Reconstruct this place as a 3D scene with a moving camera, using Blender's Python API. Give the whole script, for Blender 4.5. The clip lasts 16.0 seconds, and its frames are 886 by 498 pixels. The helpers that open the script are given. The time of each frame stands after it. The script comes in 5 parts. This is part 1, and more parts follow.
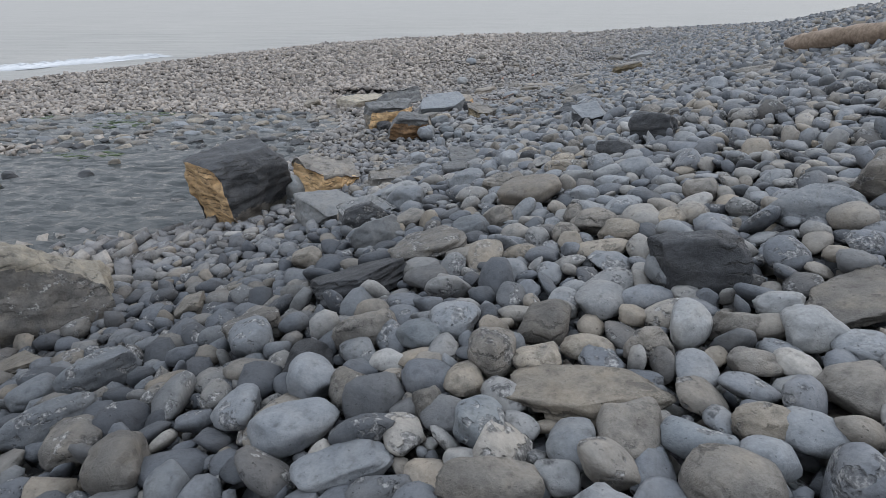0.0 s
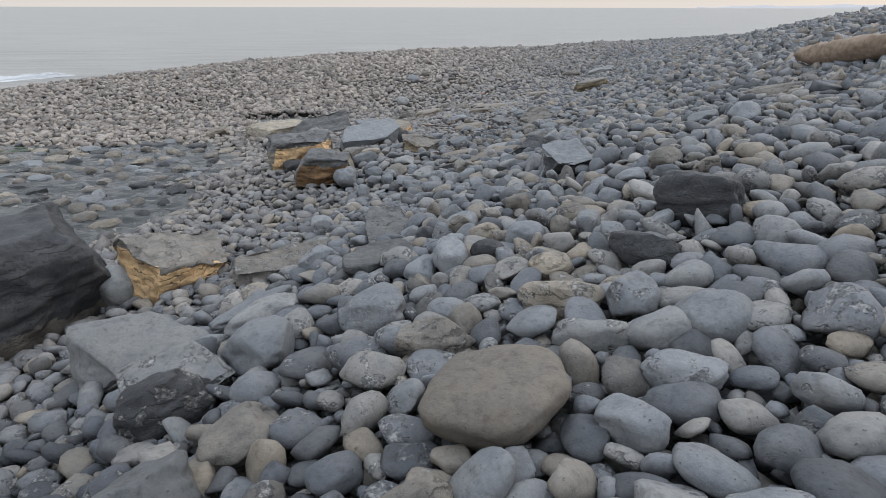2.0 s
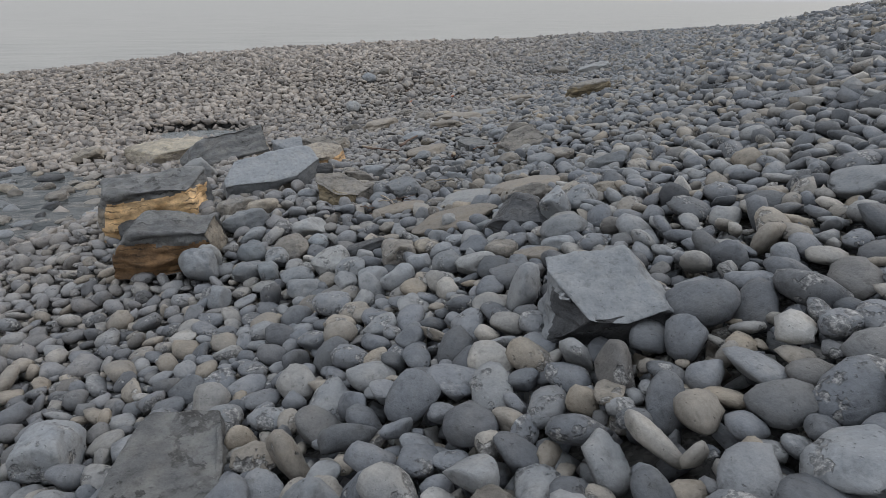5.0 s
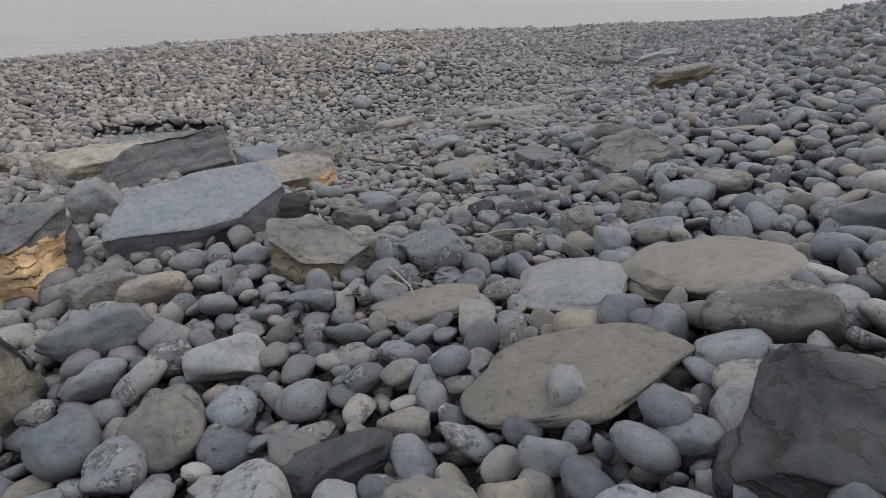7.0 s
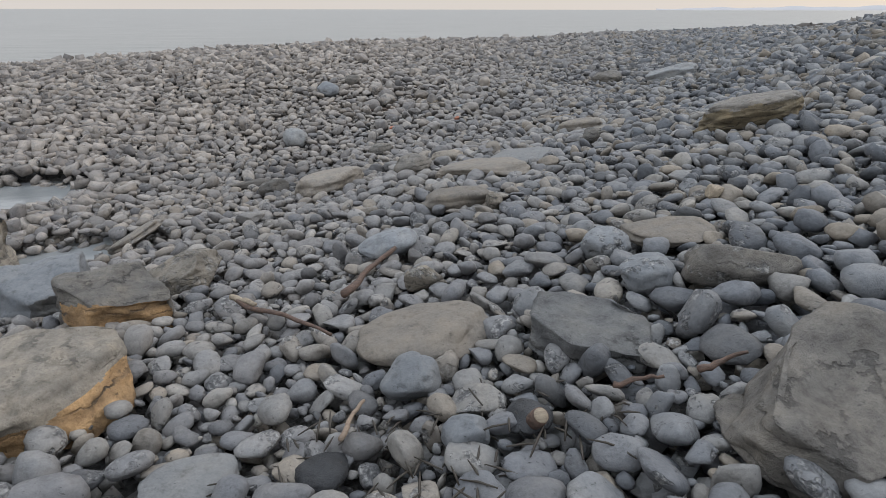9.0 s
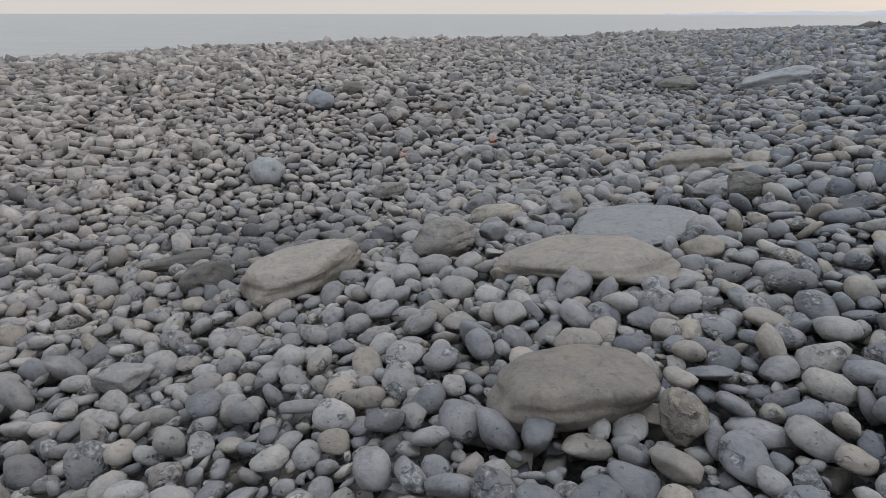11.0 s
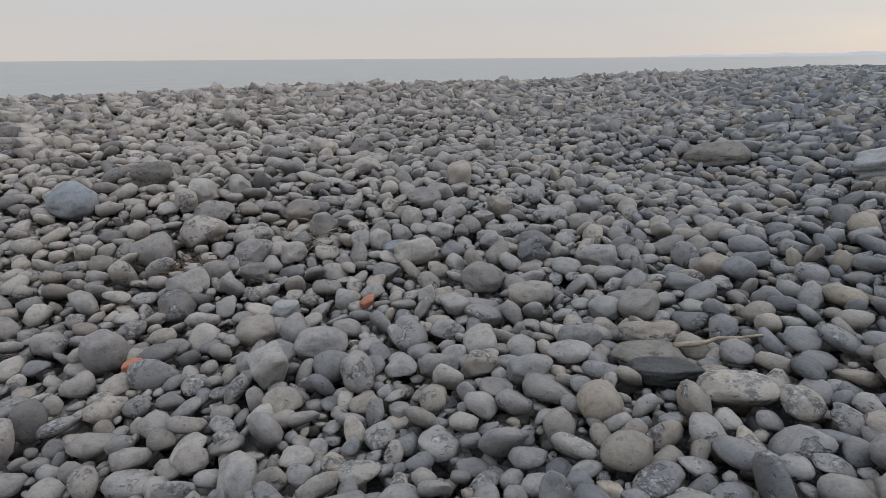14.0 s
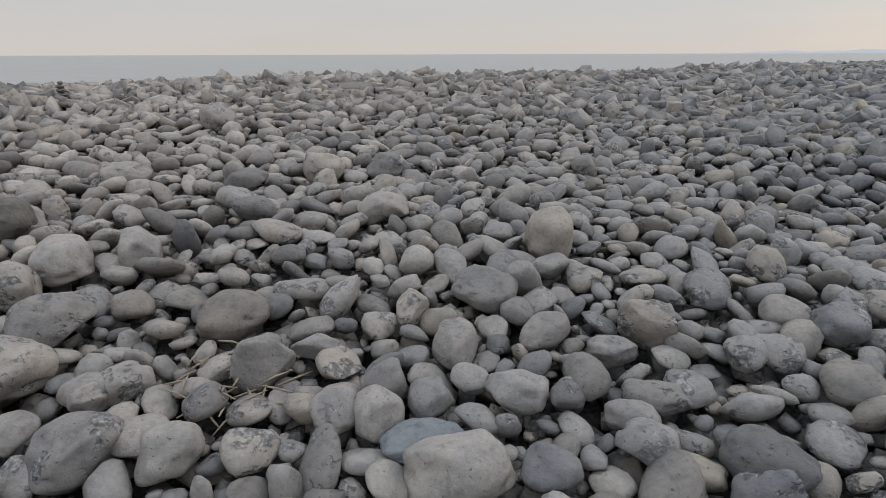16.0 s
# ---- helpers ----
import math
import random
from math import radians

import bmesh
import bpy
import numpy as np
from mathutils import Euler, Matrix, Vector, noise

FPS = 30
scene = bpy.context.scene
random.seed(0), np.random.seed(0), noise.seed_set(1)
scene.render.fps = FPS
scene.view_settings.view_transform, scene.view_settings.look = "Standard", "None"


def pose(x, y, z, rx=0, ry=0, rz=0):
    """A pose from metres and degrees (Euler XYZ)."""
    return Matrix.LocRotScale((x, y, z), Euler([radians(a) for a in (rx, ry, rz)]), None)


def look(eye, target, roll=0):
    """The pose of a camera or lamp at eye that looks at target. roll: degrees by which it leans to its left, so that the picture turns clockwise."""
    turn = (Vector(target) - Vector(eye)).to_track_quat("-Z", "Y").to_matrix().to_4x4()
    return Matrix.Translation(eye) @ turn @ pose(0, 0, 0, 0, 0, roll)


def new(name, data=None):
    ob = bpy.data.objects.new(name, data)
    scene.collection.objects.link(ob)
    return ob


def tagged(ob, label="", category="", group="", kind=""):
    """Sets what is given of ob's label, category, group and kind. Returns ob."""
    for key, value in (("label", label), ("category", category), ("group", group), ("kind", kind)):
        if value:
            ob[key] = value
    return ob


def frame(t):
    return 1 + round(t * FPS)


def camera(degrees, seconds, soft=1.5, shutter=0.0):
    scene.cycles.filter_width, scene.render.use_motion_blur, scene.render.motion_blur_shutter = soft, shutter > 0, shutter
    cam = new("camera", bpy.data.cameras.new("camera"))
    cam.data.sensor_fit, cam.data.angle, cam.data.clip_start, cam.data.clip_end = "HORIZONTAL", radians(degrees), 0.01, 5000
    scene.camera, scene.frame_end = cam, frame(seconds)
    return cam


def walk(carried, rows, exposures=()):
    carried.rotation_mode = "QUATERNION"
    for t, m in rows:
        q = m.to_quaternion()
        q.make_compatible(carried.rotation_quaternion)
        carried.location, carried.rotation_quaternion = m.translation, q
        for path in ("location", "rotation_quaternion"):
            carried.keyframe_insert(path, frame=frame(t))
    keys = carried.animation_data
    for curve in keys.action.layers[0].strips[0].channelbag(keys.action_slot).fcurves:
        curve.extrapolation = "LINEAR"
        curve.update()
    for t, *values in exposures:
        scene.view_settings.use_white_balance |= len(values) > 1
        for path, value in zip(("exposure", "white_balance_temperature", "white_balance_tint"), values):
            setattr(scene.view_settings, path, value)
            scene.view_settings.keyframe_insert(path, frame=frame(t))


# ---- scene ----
cam = camera(75.1, 16.0, soft=0.55)
# seconds, eye in metres, turn about x, y and z in degrees
ROWS = [
    (0.0, -0.001, 0.027, 1.423, 65.79, -0.06, -0.06),
    (0.5, 0.002, 0.881, 1.432, 65.62, -0.07, -1.08),
    (1.0, 0.153, 1.485, 1.281, 66.51, -0.1, -2.07),
    (1.5, 0.265, 2.283, 1.205, 67.01, -0.05, -3.85),
    (2.0, 0.399, 2.976, 1.163, 67.22, -0.11, -4.92),
    (2.5, 0.45, 3.76, 1.031, 66.58, -0.22, -4.95),
    (3.0, 0.55, 4.299, 0.988, 65.87, -0.31, -5.28),
    (3.5, 0.618, 4.74, 0.99, 66.21, -0.24, -7.49),
    (4.0, 0.85, 5.281, 1.024, 66.14, -0.29, -8.62),
    (6.5, 1.284, 8.764, 0.511, 67.34, -0.04, -4.08),
    (7.0, 1.277, 9.616, 0.335, 66.62, -0.07, -5.32),
    (7.5, 1.478, 10.531, 0.277, 66.42, -0.12, -5.71),
    (8.0, 1.562, 11.268, 0.258, 66.43, -0.12, -6.71),
    (8.5, 1.62, 12.015, 0.243, 66.7, -0.1, -7.59),
    (9.0, 1.752, 12.728, 0.225, 67.41, -0.08, -8.2),
    (9.5, 1.768, 13.492, 0.141, 67.52, -0.14, -7.12),
    (12.0, 2.166, 17.012, -0.06, 68.86, 0.22, -8.72),
    (12.5, 2.577, 17.75, 0.006, 70.0, 0.31, -10.81),
    (13.0, 2.898, 18.44, 0.023, 70.58, 0.39, -11.14),
    (13.5, 3.242, 19.1, -0.085, 71.28, 0.34, -10.16),
    (14.0, 3.481, 19.733, -0.168, 71.7, 0.36, -8.36),
    (14.5, 3.605, 20.429, -0.189, 71.68, 0.26, -6.95),
    (15.0, 3.734, 21.013, -0.215, 72.09, 0.23, -5.67),
    (15.5, 3.724, 21.567, -0.309, 71.63, 0.2, -3.88),
    (16.0, 3.745, 22.286, -0.354, 71.32, 0.17, -2.69),
]
walk(cam, [(t, pose(x, y, z, rx, ry, rz)) for t, x, y, z, rx, ry, rz in ROWS],
     [(0.0, 0.30, 6080, 10), (2.0, 0.25, 6220, 10), (4.0, 0.09, 6350, 10), (8.0, 0.07, 6400, 10), (9.5, 0.17, 6220, 10), (12.0, 0.04, 6180, 10), (16.0, -0.02, 6280, 10)])

# ---- overcast evening sky and a wide, weak sun low over the sea ----
world = bpy.data.worlds.new("world")
scene.world = world
world.use_nodes = True
wn, wl = world.node_tree.nodes, world.node_tree.links
wn.clear()
SUN_HEIGHT, SUN_TURN = 16.0, 62.0
sky = wn.new("ShaderNodeTexSky")
sky.sky_type, sky.sun_disc = "NISHITA", False
sky.sun_elevation, sky.sun_rotation = radians(SUN_HEIGHT), radians(SUN_TURN)
sky_dim = wn.new("ShaderNodeMix")
sky_dim.data_type, sky_dim.blend_type = "RGBA", "MULTIPLY"
sky_dim.inputs["Factor"].default_value = 1.0
sky_dim.inputs[7].default_value = (0.1, 0.1, 0.1, 1)
wl.new(sky.outputs[0], sky_dim.inputs[6])
coord = wn.new("ShaderNodeTexCoord")
split = wn.new("ShaderNodeSeparateXYZ")
wl.new(coord.outputs["Generated"], split.inputs[0])
cloud = wn.new("ShaderNodeValToRGB")
cloud.color_ramp.elements[0].position, cloud.color_ramp.elements[0].color = 0.0, (0.66, 0.60, 0.548, 1)
cloud.color_ramp.elements[1].position, cloud.color_ramp.elements[1].color = 1.0, (1.62, 1.73, 1.88, 1)
for at, c in ((0.07, (0.62, 0.594, 0.572, 1)), (0.3, (0.80, 0.81, 0.835, 1))):
    cloud.color_ramp.elements.new(at).color = c
wl.new(split.outputs["Z"], cloud.inputs[0])
drift = wn.new("ShaderNodeTexNoise")
drift.inputs["Scale"].default_value, drift.inputs["Detail"].default_value = 2.5, 5
stretch = wn.new("ShaderNodeMapping")
stretch.inputs["Scale"].default_value = (1, 1, 5)
wl.new(coord.outputs["Generated"], stretch.inputs[0])
wl.new(stretch.outputs[0], drift.inputs["Vector"])
thick = wn.new("ShaderNodeMapRange")
thick.inputs["From Min"].default_value, thick.inputs["From Max"].default_value = 0.3, 0.7
thick.inputs["To Min"].default_value, thick.inputs["To Max"].default_value = 0.90, 0.985
wl.new(drift.outputs["Fac"], thick.inputs[0])
cover = wn.new("ShaderNodeMix")
cover.data_type = "RGBA"
wl.new(thick.outputs[0], cover.inputs["Factor"])
wl.new(sky_dim.outputs[2], cover.inputs[6])
wl.new(cloud.outputs[0], cover.inputs[7])
back = wn.new("ShaderNodeBackground")
back.inputs["Strength"].default_value = 1.0
wl.new(cover.outputs[2], back.inputs[0])
wl.new(back.outputs[0], wn.new("ShaderNodeOutputWorld").inputs[0])

sun = new("sun", bpy.data.lights.new("sun", "SUN"))
sun.data.energy, sun.data.angle, sun.data.color = 0.8, radians(35), (1.0, 0.88, 0.76)
sun_way = Vector((math.sin(radians(SUN_TURN)), math.cos(radians(SUN_TURN)), math.tan(radians(SUN_HEIGHT + 14))))
sun.matrix_basis = look(sun_way * 50, (0, 0, 0))

# ---- materials ----
def node(tree, kind, **inputs):
    n = tree.nodes.new("ShaderNode" + kind)
    for key, value in inputs.items():
        n.inputs[key.replace("_", " ")].default_value = value
    return n


def ramp(tree, source, *stops):
    n = tree.nodes.new("ShaderNodeValToRGB")
    e = n.color_ramp.elements
    e[0].position, e[0].color = stops[0][0], (*stops[0][1], 1)
    e[1].position, e[1].color = stops[-1][0], (*stops[-1][1], 1)
    for at, c in stops[1:-1]:
        e.new(at).color = (*c, 1)
    tree.links.new(source, n.inputs[0])
    return n.outputs[0]


def mix(tree, factor, a, b, blend="MIX"):
    n = tree.nodes.new("ShaderNodeMix")
    n.data_type, n.blend_type = "RGBA", blend
    for socket, value in ((n.inputs["Factor"], factor), (n.inputs[6], a), (n.inputs[7], b)):
        if isinstance(value, (int, float)):
            socket.default_value = value
        elif isinstance(value, tuple):
            socket.default_value = (*value, 1)
        else:
            tree.links.new(value, socket)
    return n.outputs[2]


def span(tree, source, a, b, c, d):
    n = node(tree, "MapRange", From_Min=a, From_Max=b, To_Min=c, To_Max=d)
    tree.links.new(source, n.inputs[0])
    return n.outputs[0]


def surface(name):
    m = bpy.data.materials.new(name)
    m.use_nodes = True
    return m, m.node_tree, m.node_tree.nodes["Principled BSDF"]


def maths(tree, op, a, b=0.0):
    n = tree.nodes.new("ShaderNodeMath")
    n.operation = op
    for socket, value in zip(n.inputs, (a, b)):
        if isinstance(value, (int, float)):
            socket.default_value = value
        else:
            tree.links.new(value, socket)
    return n.outputs[0]


GREYS = ((0.0, (0.080, 0.088, 0.098)), (0.12, (0.125, 0.136, 0.152)), (0.36, (0.18, 0.192, 0.21)), (0.58, (0.228, 0.238, 0.246)), (0.76, (0.25, 0.24, 0.222)), (0.88, (0.222, 0.20, 0.17)), (0.94, (0.27, 0.235, 0.188)), (1.0, (0.35, 0.345, 0.33)))
WARMS = ((0.0, (0.17, 0.153, 0.142)), (0.2, (0.28, 0.249, 0.221)), (0.5, (0.375, 0.333, 0.292)), (0.8, (0.44, 0.387, 0.333)), (1.0, (0.49, 0.437, 0.384)))


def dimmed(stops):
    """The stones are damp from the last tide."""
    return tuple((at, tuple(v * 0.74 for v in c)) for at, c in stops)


def stone_material(name, tones, warm=None, joined=False, marks=0.55, strata=0.0, rough=0.62, grime=0.5):
    """Weathered limestone: a tone for each stone, cloudy staining, veins and pits, at real size."""
    m, t, bsdf = surface(name)
    geo = t.nodes.new("ShaderNodeNewGeometry")
    info = t.nodes.new("ShaderNodeObjectInfo")
    luck = geo.outputs["Random Per Island"] if joined else info.outputs["Random"]
    place = geo.outputs["Position"]
    shift = maths(t, "MULTIPLY", luck, 37.0)

    def cloudy(scale, detail=4.0, roughness=0.55):
        n = t.nodes.new("ShaderNodeTexNoise")
        n.noise_dimensions = "4D"
        n.inputs["Scale"].default_value, n.inputs["Detail"].default_value, n.inputs["Roughness"].default_value = scale, detail, roughness
        t.links.new(place, n.inputs["Vector"])
        t.links.new(shift, n.inputs["W"])
        return n.outputs["Fac"]

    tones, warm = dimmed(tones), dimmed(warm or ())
    tone = ramp(t, luck, *tones)
    if warm:
        where = t.nodes.new("ShaderNodeSeparateXYZ")
        t.links.new(place, where.inputs[0])
        # the seaward bank is of drier, browner stone than the ridge
        lean = maths(t, "SUBTRACT", maths(t, "MULTIPLY", where.outputs["Y"], 0.55), where.outputs["X"])
        lean = maths(t, "ADD", lean, maths(t, "MULTIPLY", cloudy(0.12, 2.0), 6.0))
        luck2 = maths(t, "FRACT", maths(t, "MULTIPLY", luck, 91.7))
        # dark slate is commoner at the upper end
        slate = span(t, maths(t, "FRACT", maths(t, "MULTIPLY", luck, 7.77)), 0.86, 0.89, 0.0, 0.7)
        tone = mix(t, maths(t, "MULTIPLY", slate, span(t, where.outputs["Y"], 9.0, 17.0, 1.0, 0.15)), tone, (0.052, 0.056, 0.063))
        tone = mix(t, span(t, lean, 7.5, 17.0, 0.06, 0.9), tone, ramp(t, luck2, *warm))
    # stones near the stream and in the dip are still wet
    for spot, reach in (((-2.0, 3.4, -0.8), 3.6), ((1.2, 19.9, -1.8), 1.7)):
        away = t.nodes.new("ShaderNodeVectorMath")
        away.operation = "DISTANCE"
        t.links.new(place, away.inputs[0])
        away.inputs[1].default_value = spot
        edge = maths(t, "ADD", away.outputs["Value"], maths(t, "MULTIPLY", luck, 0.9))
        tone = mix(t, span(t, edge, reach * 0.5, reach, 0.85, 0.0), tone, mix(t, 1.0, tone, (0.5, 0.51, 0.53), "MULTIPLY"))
    big, fine, pits = cloudy(9.0), cloudy(75.0, 5.0, 0.7), cloudy(80.0, 1.0)
    tone = mix(t, 1.0, tone, ramp(t, big, (0.25, (0.74, 0.76, 0.79)), (0.5, (1.0, 1.0, 1.0)), (0.75, (1.2, 1.16, 1.1))), "MULTIPLY")
    tone = mix(t, 1.0, tone, ramp(t, fine, (0.3, (0.84, 0.84, 0.84)), (0.7, (1.14, 1.14, 1.14))), "MULTIPLY")
    # rough chert patches where the smooth skin has broken away, on some stones only
    blotch = cloudy(11.0, 3.5, 0.62)
    some = span(t, maths(t, "FRACT", maths(t, "MULTIPLY", luck, 13.3)), marks, marks + 0.08, 0.0, 1.0)
    worn_off = maths(t, "MULTIPLY", some, span(t, blotch, 0.55, 0.585, 0.0, 1.0))
    grain = cloudy(48.0, 4.0, 0.65)
    inner = ramp(t, grain, (0.36, (0.045, 0.046, 0.05)), (0.5, (0.12, 0.12, 0.12)), (0.58, (0.27, 0.265, 0.255)), (0.68, (0.37, 0.365, 0.35)))
    tone = mix(t, maths(t, "MULTIPLY", worn_off, 0.72), tone, inner)
    # shade painted into the low places of the bump, its rises slightly lighter
    mid = cloudy(24.0, 5.0, 0.62)
    tone = mix(t, 1.0, tone, ramp(t, mid, (0.3, (0.66, 0.655, 0.65)), (0.46, (1.0, 1.0, 1.0)), (0.7, (1.12, 1.12, 1.12))), "MULTIPLY")
    # small dark pits
    tone = mix(t, span(t, pits, 0.70, 0.74, 0.0, grime), tone, (0.05, 0.048, 0.046))
    hollow = maths(t, "ADD", maths(t, "MULTIPLY", worn_off, maths(t, "SUBTRACT", 1.1, grain)), maths(t, "MULTIPLY", span(t, pits, 0.68, 0.75, 0.0, 1.0), 0.3))
    height = maths(t, "ADD", maths(t, "SUBTRACT", maths(t, "MULTIPLY", big, 0.5), maths(t, "MULTIPLY", hollow, 1.1)), maths(t, "ADD", maths(t, "MULTIPLY", fine, 0.3), maths(t, "MULTIPLY", mid, 0.75)))
    if strata:
        wave = node(t, "TexWave", Scale=3.0, Distortion=6.0, Detail=4.0, Detail_Scale=1.6)
        wave.bands_direction = "Z"
        coords = t.nodes.new("ShaderNodeTexCoord")
        t.links.new(coords.outputs["Object"], wave.inputs["Vector"])
        tone = mix(t, strata, tone, mix(t, 1.0, tone, ramp(t, wave.outputs["Fac"], (0.0, (0.62, 0.6, 0.58)), (1.0, (1.25, 1.22, 1.15))), "MULTIPLY"))
        # thin dark seams along the bedding
        bed_lines = node(t, "TexWave", Scale=5.5, Distortion=9.0, Detail=5.0, Detail_Scale=1.1, Detail_Roughness=0.65)
        bed_lines.bands_direction = "Z"
        t.links.new(coords.outputs["Object"], bed_lines.inputs["Vector"])
        seams = maths(t, "MULTIPLY", span(t, bed_lines.outputs["Fac"], 0.02, 0.16, 1.0, 0.0), span(t, cloudy(4.0, 3.0), 0.45, 0.6, 0.0, 1.0))
        tone = mix(t, maths(t, "MULTIPLY", seams, min(0.85, strata + 0.35)), tone, (0.028, 0.027, 0.026))
        crag = cloudy(7.0, 9.0, 0.72)
        tone = mix(t, 1.0, tone, ramp(t, crag, (0.32, (0.62, 0.61, 0.6)), (0.5, (1.0, 1.0, 1.0)), (0.68, (1.22, 1.2, 1.16))), "MULTIPLY")
        height = maths(t, "ADD", height, maths(t, "SUBTRACT", maths(t, "ADD", maths(t, "MULTIPLY", wave.outputs["Fac"], 0.5 * strata), maths(t, "MULTIPLY", crag, 3.0)), maths(t, "MULTIPLY", seams, 0.6)))
    t.links.new(tone, bsdf.inputs["Base Color"])
    bump = node(t, "Bump", Strength=0.8, Distance=0.014)
    t.links.new(height, bump.inputs["Height"])
    t.links.new(bump.outputs[0], bsdf.inputs["Normal"])
    t.links.new(span(t, big, 0.3, 0.7, rough - 0.08, rough + 0.16), bsdf.inputs["Roughness"])
    bsdf.inputs["Specular IOR Level"].default_value = 0.22
    return m


def shades(*c):
    """A ramp a little darker and lighter than the colour."""
    return tuple((at, tuple(v * k for v in c)) for at, k in ((0.0, 0.78), (0.5, 1.0), (1.0, 1.2)))


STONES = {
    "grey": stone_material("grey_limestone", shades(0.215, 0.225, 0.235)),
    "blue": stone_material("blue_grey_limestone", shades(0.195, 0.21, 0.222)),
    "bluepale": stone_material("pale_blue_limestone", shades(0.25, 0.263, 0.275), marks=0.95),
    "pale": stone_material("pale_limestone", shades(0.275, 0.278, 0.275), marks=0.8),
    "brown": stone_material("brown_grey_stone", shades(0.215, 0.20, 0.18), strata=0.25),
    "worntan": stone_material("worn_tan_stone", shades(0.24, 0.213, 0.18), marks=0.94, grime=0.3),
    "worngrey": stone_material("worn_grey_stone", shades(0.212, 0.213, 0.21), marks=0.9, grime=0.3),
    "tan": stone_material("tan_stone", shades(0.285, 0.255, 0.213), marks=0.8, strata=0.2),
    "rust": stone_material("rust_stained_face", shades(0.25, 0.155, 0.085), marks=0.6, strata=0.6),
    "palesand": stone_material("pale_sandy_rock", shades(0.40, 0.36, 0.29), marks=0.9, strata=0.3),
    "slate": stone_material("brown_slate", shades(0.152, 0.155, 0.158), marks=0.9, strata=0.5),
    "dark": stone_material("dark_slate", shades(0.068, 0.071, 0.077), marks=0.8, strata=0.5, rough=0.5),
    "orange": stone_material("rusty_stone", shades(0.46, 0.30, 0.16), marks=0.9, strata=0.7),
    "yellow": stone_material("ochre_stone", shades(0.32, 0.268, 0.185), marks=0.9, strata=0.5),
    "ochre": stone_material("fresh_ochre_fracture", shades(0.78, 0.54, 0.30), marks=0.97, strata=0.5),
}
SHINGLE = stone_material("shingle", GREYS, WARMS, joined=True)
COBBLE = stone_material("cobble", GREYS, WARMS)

SHADED_GRIT, grit_tree, grit_bsdf = surface("grit")
g_geo = grit_tree.nodes.new("ShaderNodeNewGeometry")
g_cell = node(grit_tree, "TexVoronoi", Scale=38.0)
g_big = node(grit_tree, "TexNoise", Scale=1.3, Detail=5.0)
for n in (g_cell, g_big):
    grit_tree.links.new(g_geo.outputs["Position"], n.inputs["Vector"])
# near-black tones put the shade of the gaps between pebbles into the colour
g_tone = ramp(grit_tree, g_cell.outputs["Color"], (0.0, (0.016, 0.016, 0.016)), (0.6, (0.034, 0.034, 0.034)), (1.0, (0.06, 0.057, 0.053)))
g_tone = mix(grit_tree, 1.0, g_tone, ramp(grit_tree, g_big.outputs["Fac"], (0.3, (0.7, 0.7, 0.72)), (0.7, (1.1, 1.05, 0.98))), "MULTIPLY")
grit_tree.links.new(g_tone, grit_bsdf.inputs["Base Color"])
g_bump = node(grit_tree, "Bump", Strength=0.9, Distance=0.02)
g_bump.invert = True
grit_tree.links.new(g_cell.outputs["Distance"], g_bump.inputs["Height"])
grit_tree.links.new(g_bump.outputs[0], grit_bsdf.inputs["Normal"])
grit_bsdf.inputs["Roughness"].default_value = 0.8


def water_material(name, body, ripple, height, stretch, rough):
    m, t, bsdf = surface(name)
    geo = t.nodes.new("ShaderNodeNewGeometry")
    place = node(t, "Mapping", Scale=stretch)
    t.links.new(geo.outputs["Position"], place.inputs[0])
    a = node(t, "TexNoise", Scale=ripple, Detail=4.0, Roughness=0.6)
    b = node(t, "TexNoise", Scale=ripple * 0.16, Detail=3.0)
    for n in (a, b):
        t.links.new(place.outputs[0], n.inputs["Vector"])
    bump = node(t, "Bump", Strength=1.0, Distance=height)
    t.links.new(maths(t, "ADD", a.outputs["Fac"], maths(t, "MULTIPLY", b.outputs["Fac"], 2.0)), bump.inputs["Height"])
    t.links.new(bump.outputs[0], bsdf.inputs["Normal"])
    t.links.new(ramp(t, b.outputs["Fac"], (0.3, tuple(v * 0.85 for v in body)), (0.7, tuple(v * 1.15 for v in body))), bsdf.inputs["Base Color"])
    bsdf.inputs["Roughness"].default_value, bsdf.inputs["IOR"].default_value = rough, 1.33
    return m


SEA = water_material("sea_water", (0.19, 0.186, 0.17), 1.1, 0.05, (1, 2.2, 1), 0.30)
STREAM = water_material("stream_water", (0.03, 0.034, 0.034), 4.0, 0.05, (1.0, 2.2, 1), 0.02)
# the pool's pale body colour stands in for part of the sky's reflection
POOL = water_material("pool_water", (0.21, 0.22, 0.22), 7.0, 0.004, (1.0, 1.5, 1), 0.03)

FOAM, foam_tree, foam_bsdf = surface("foam")
foam_noise = node(foam_tree, "TexNoise", Scale=6.0, Detail=6.0)
foam_tree.links.new(ramp(foam_tree, foam_noise.outputs["Fac"], (0.35, (0.26, 0.27, 0.28)), (0.65, (0.5, 0.51, 0.52))), foam_bsdf.inputs["Base Color"])
foam_bsdf.inputs["Roughness"].default_value = 0.7


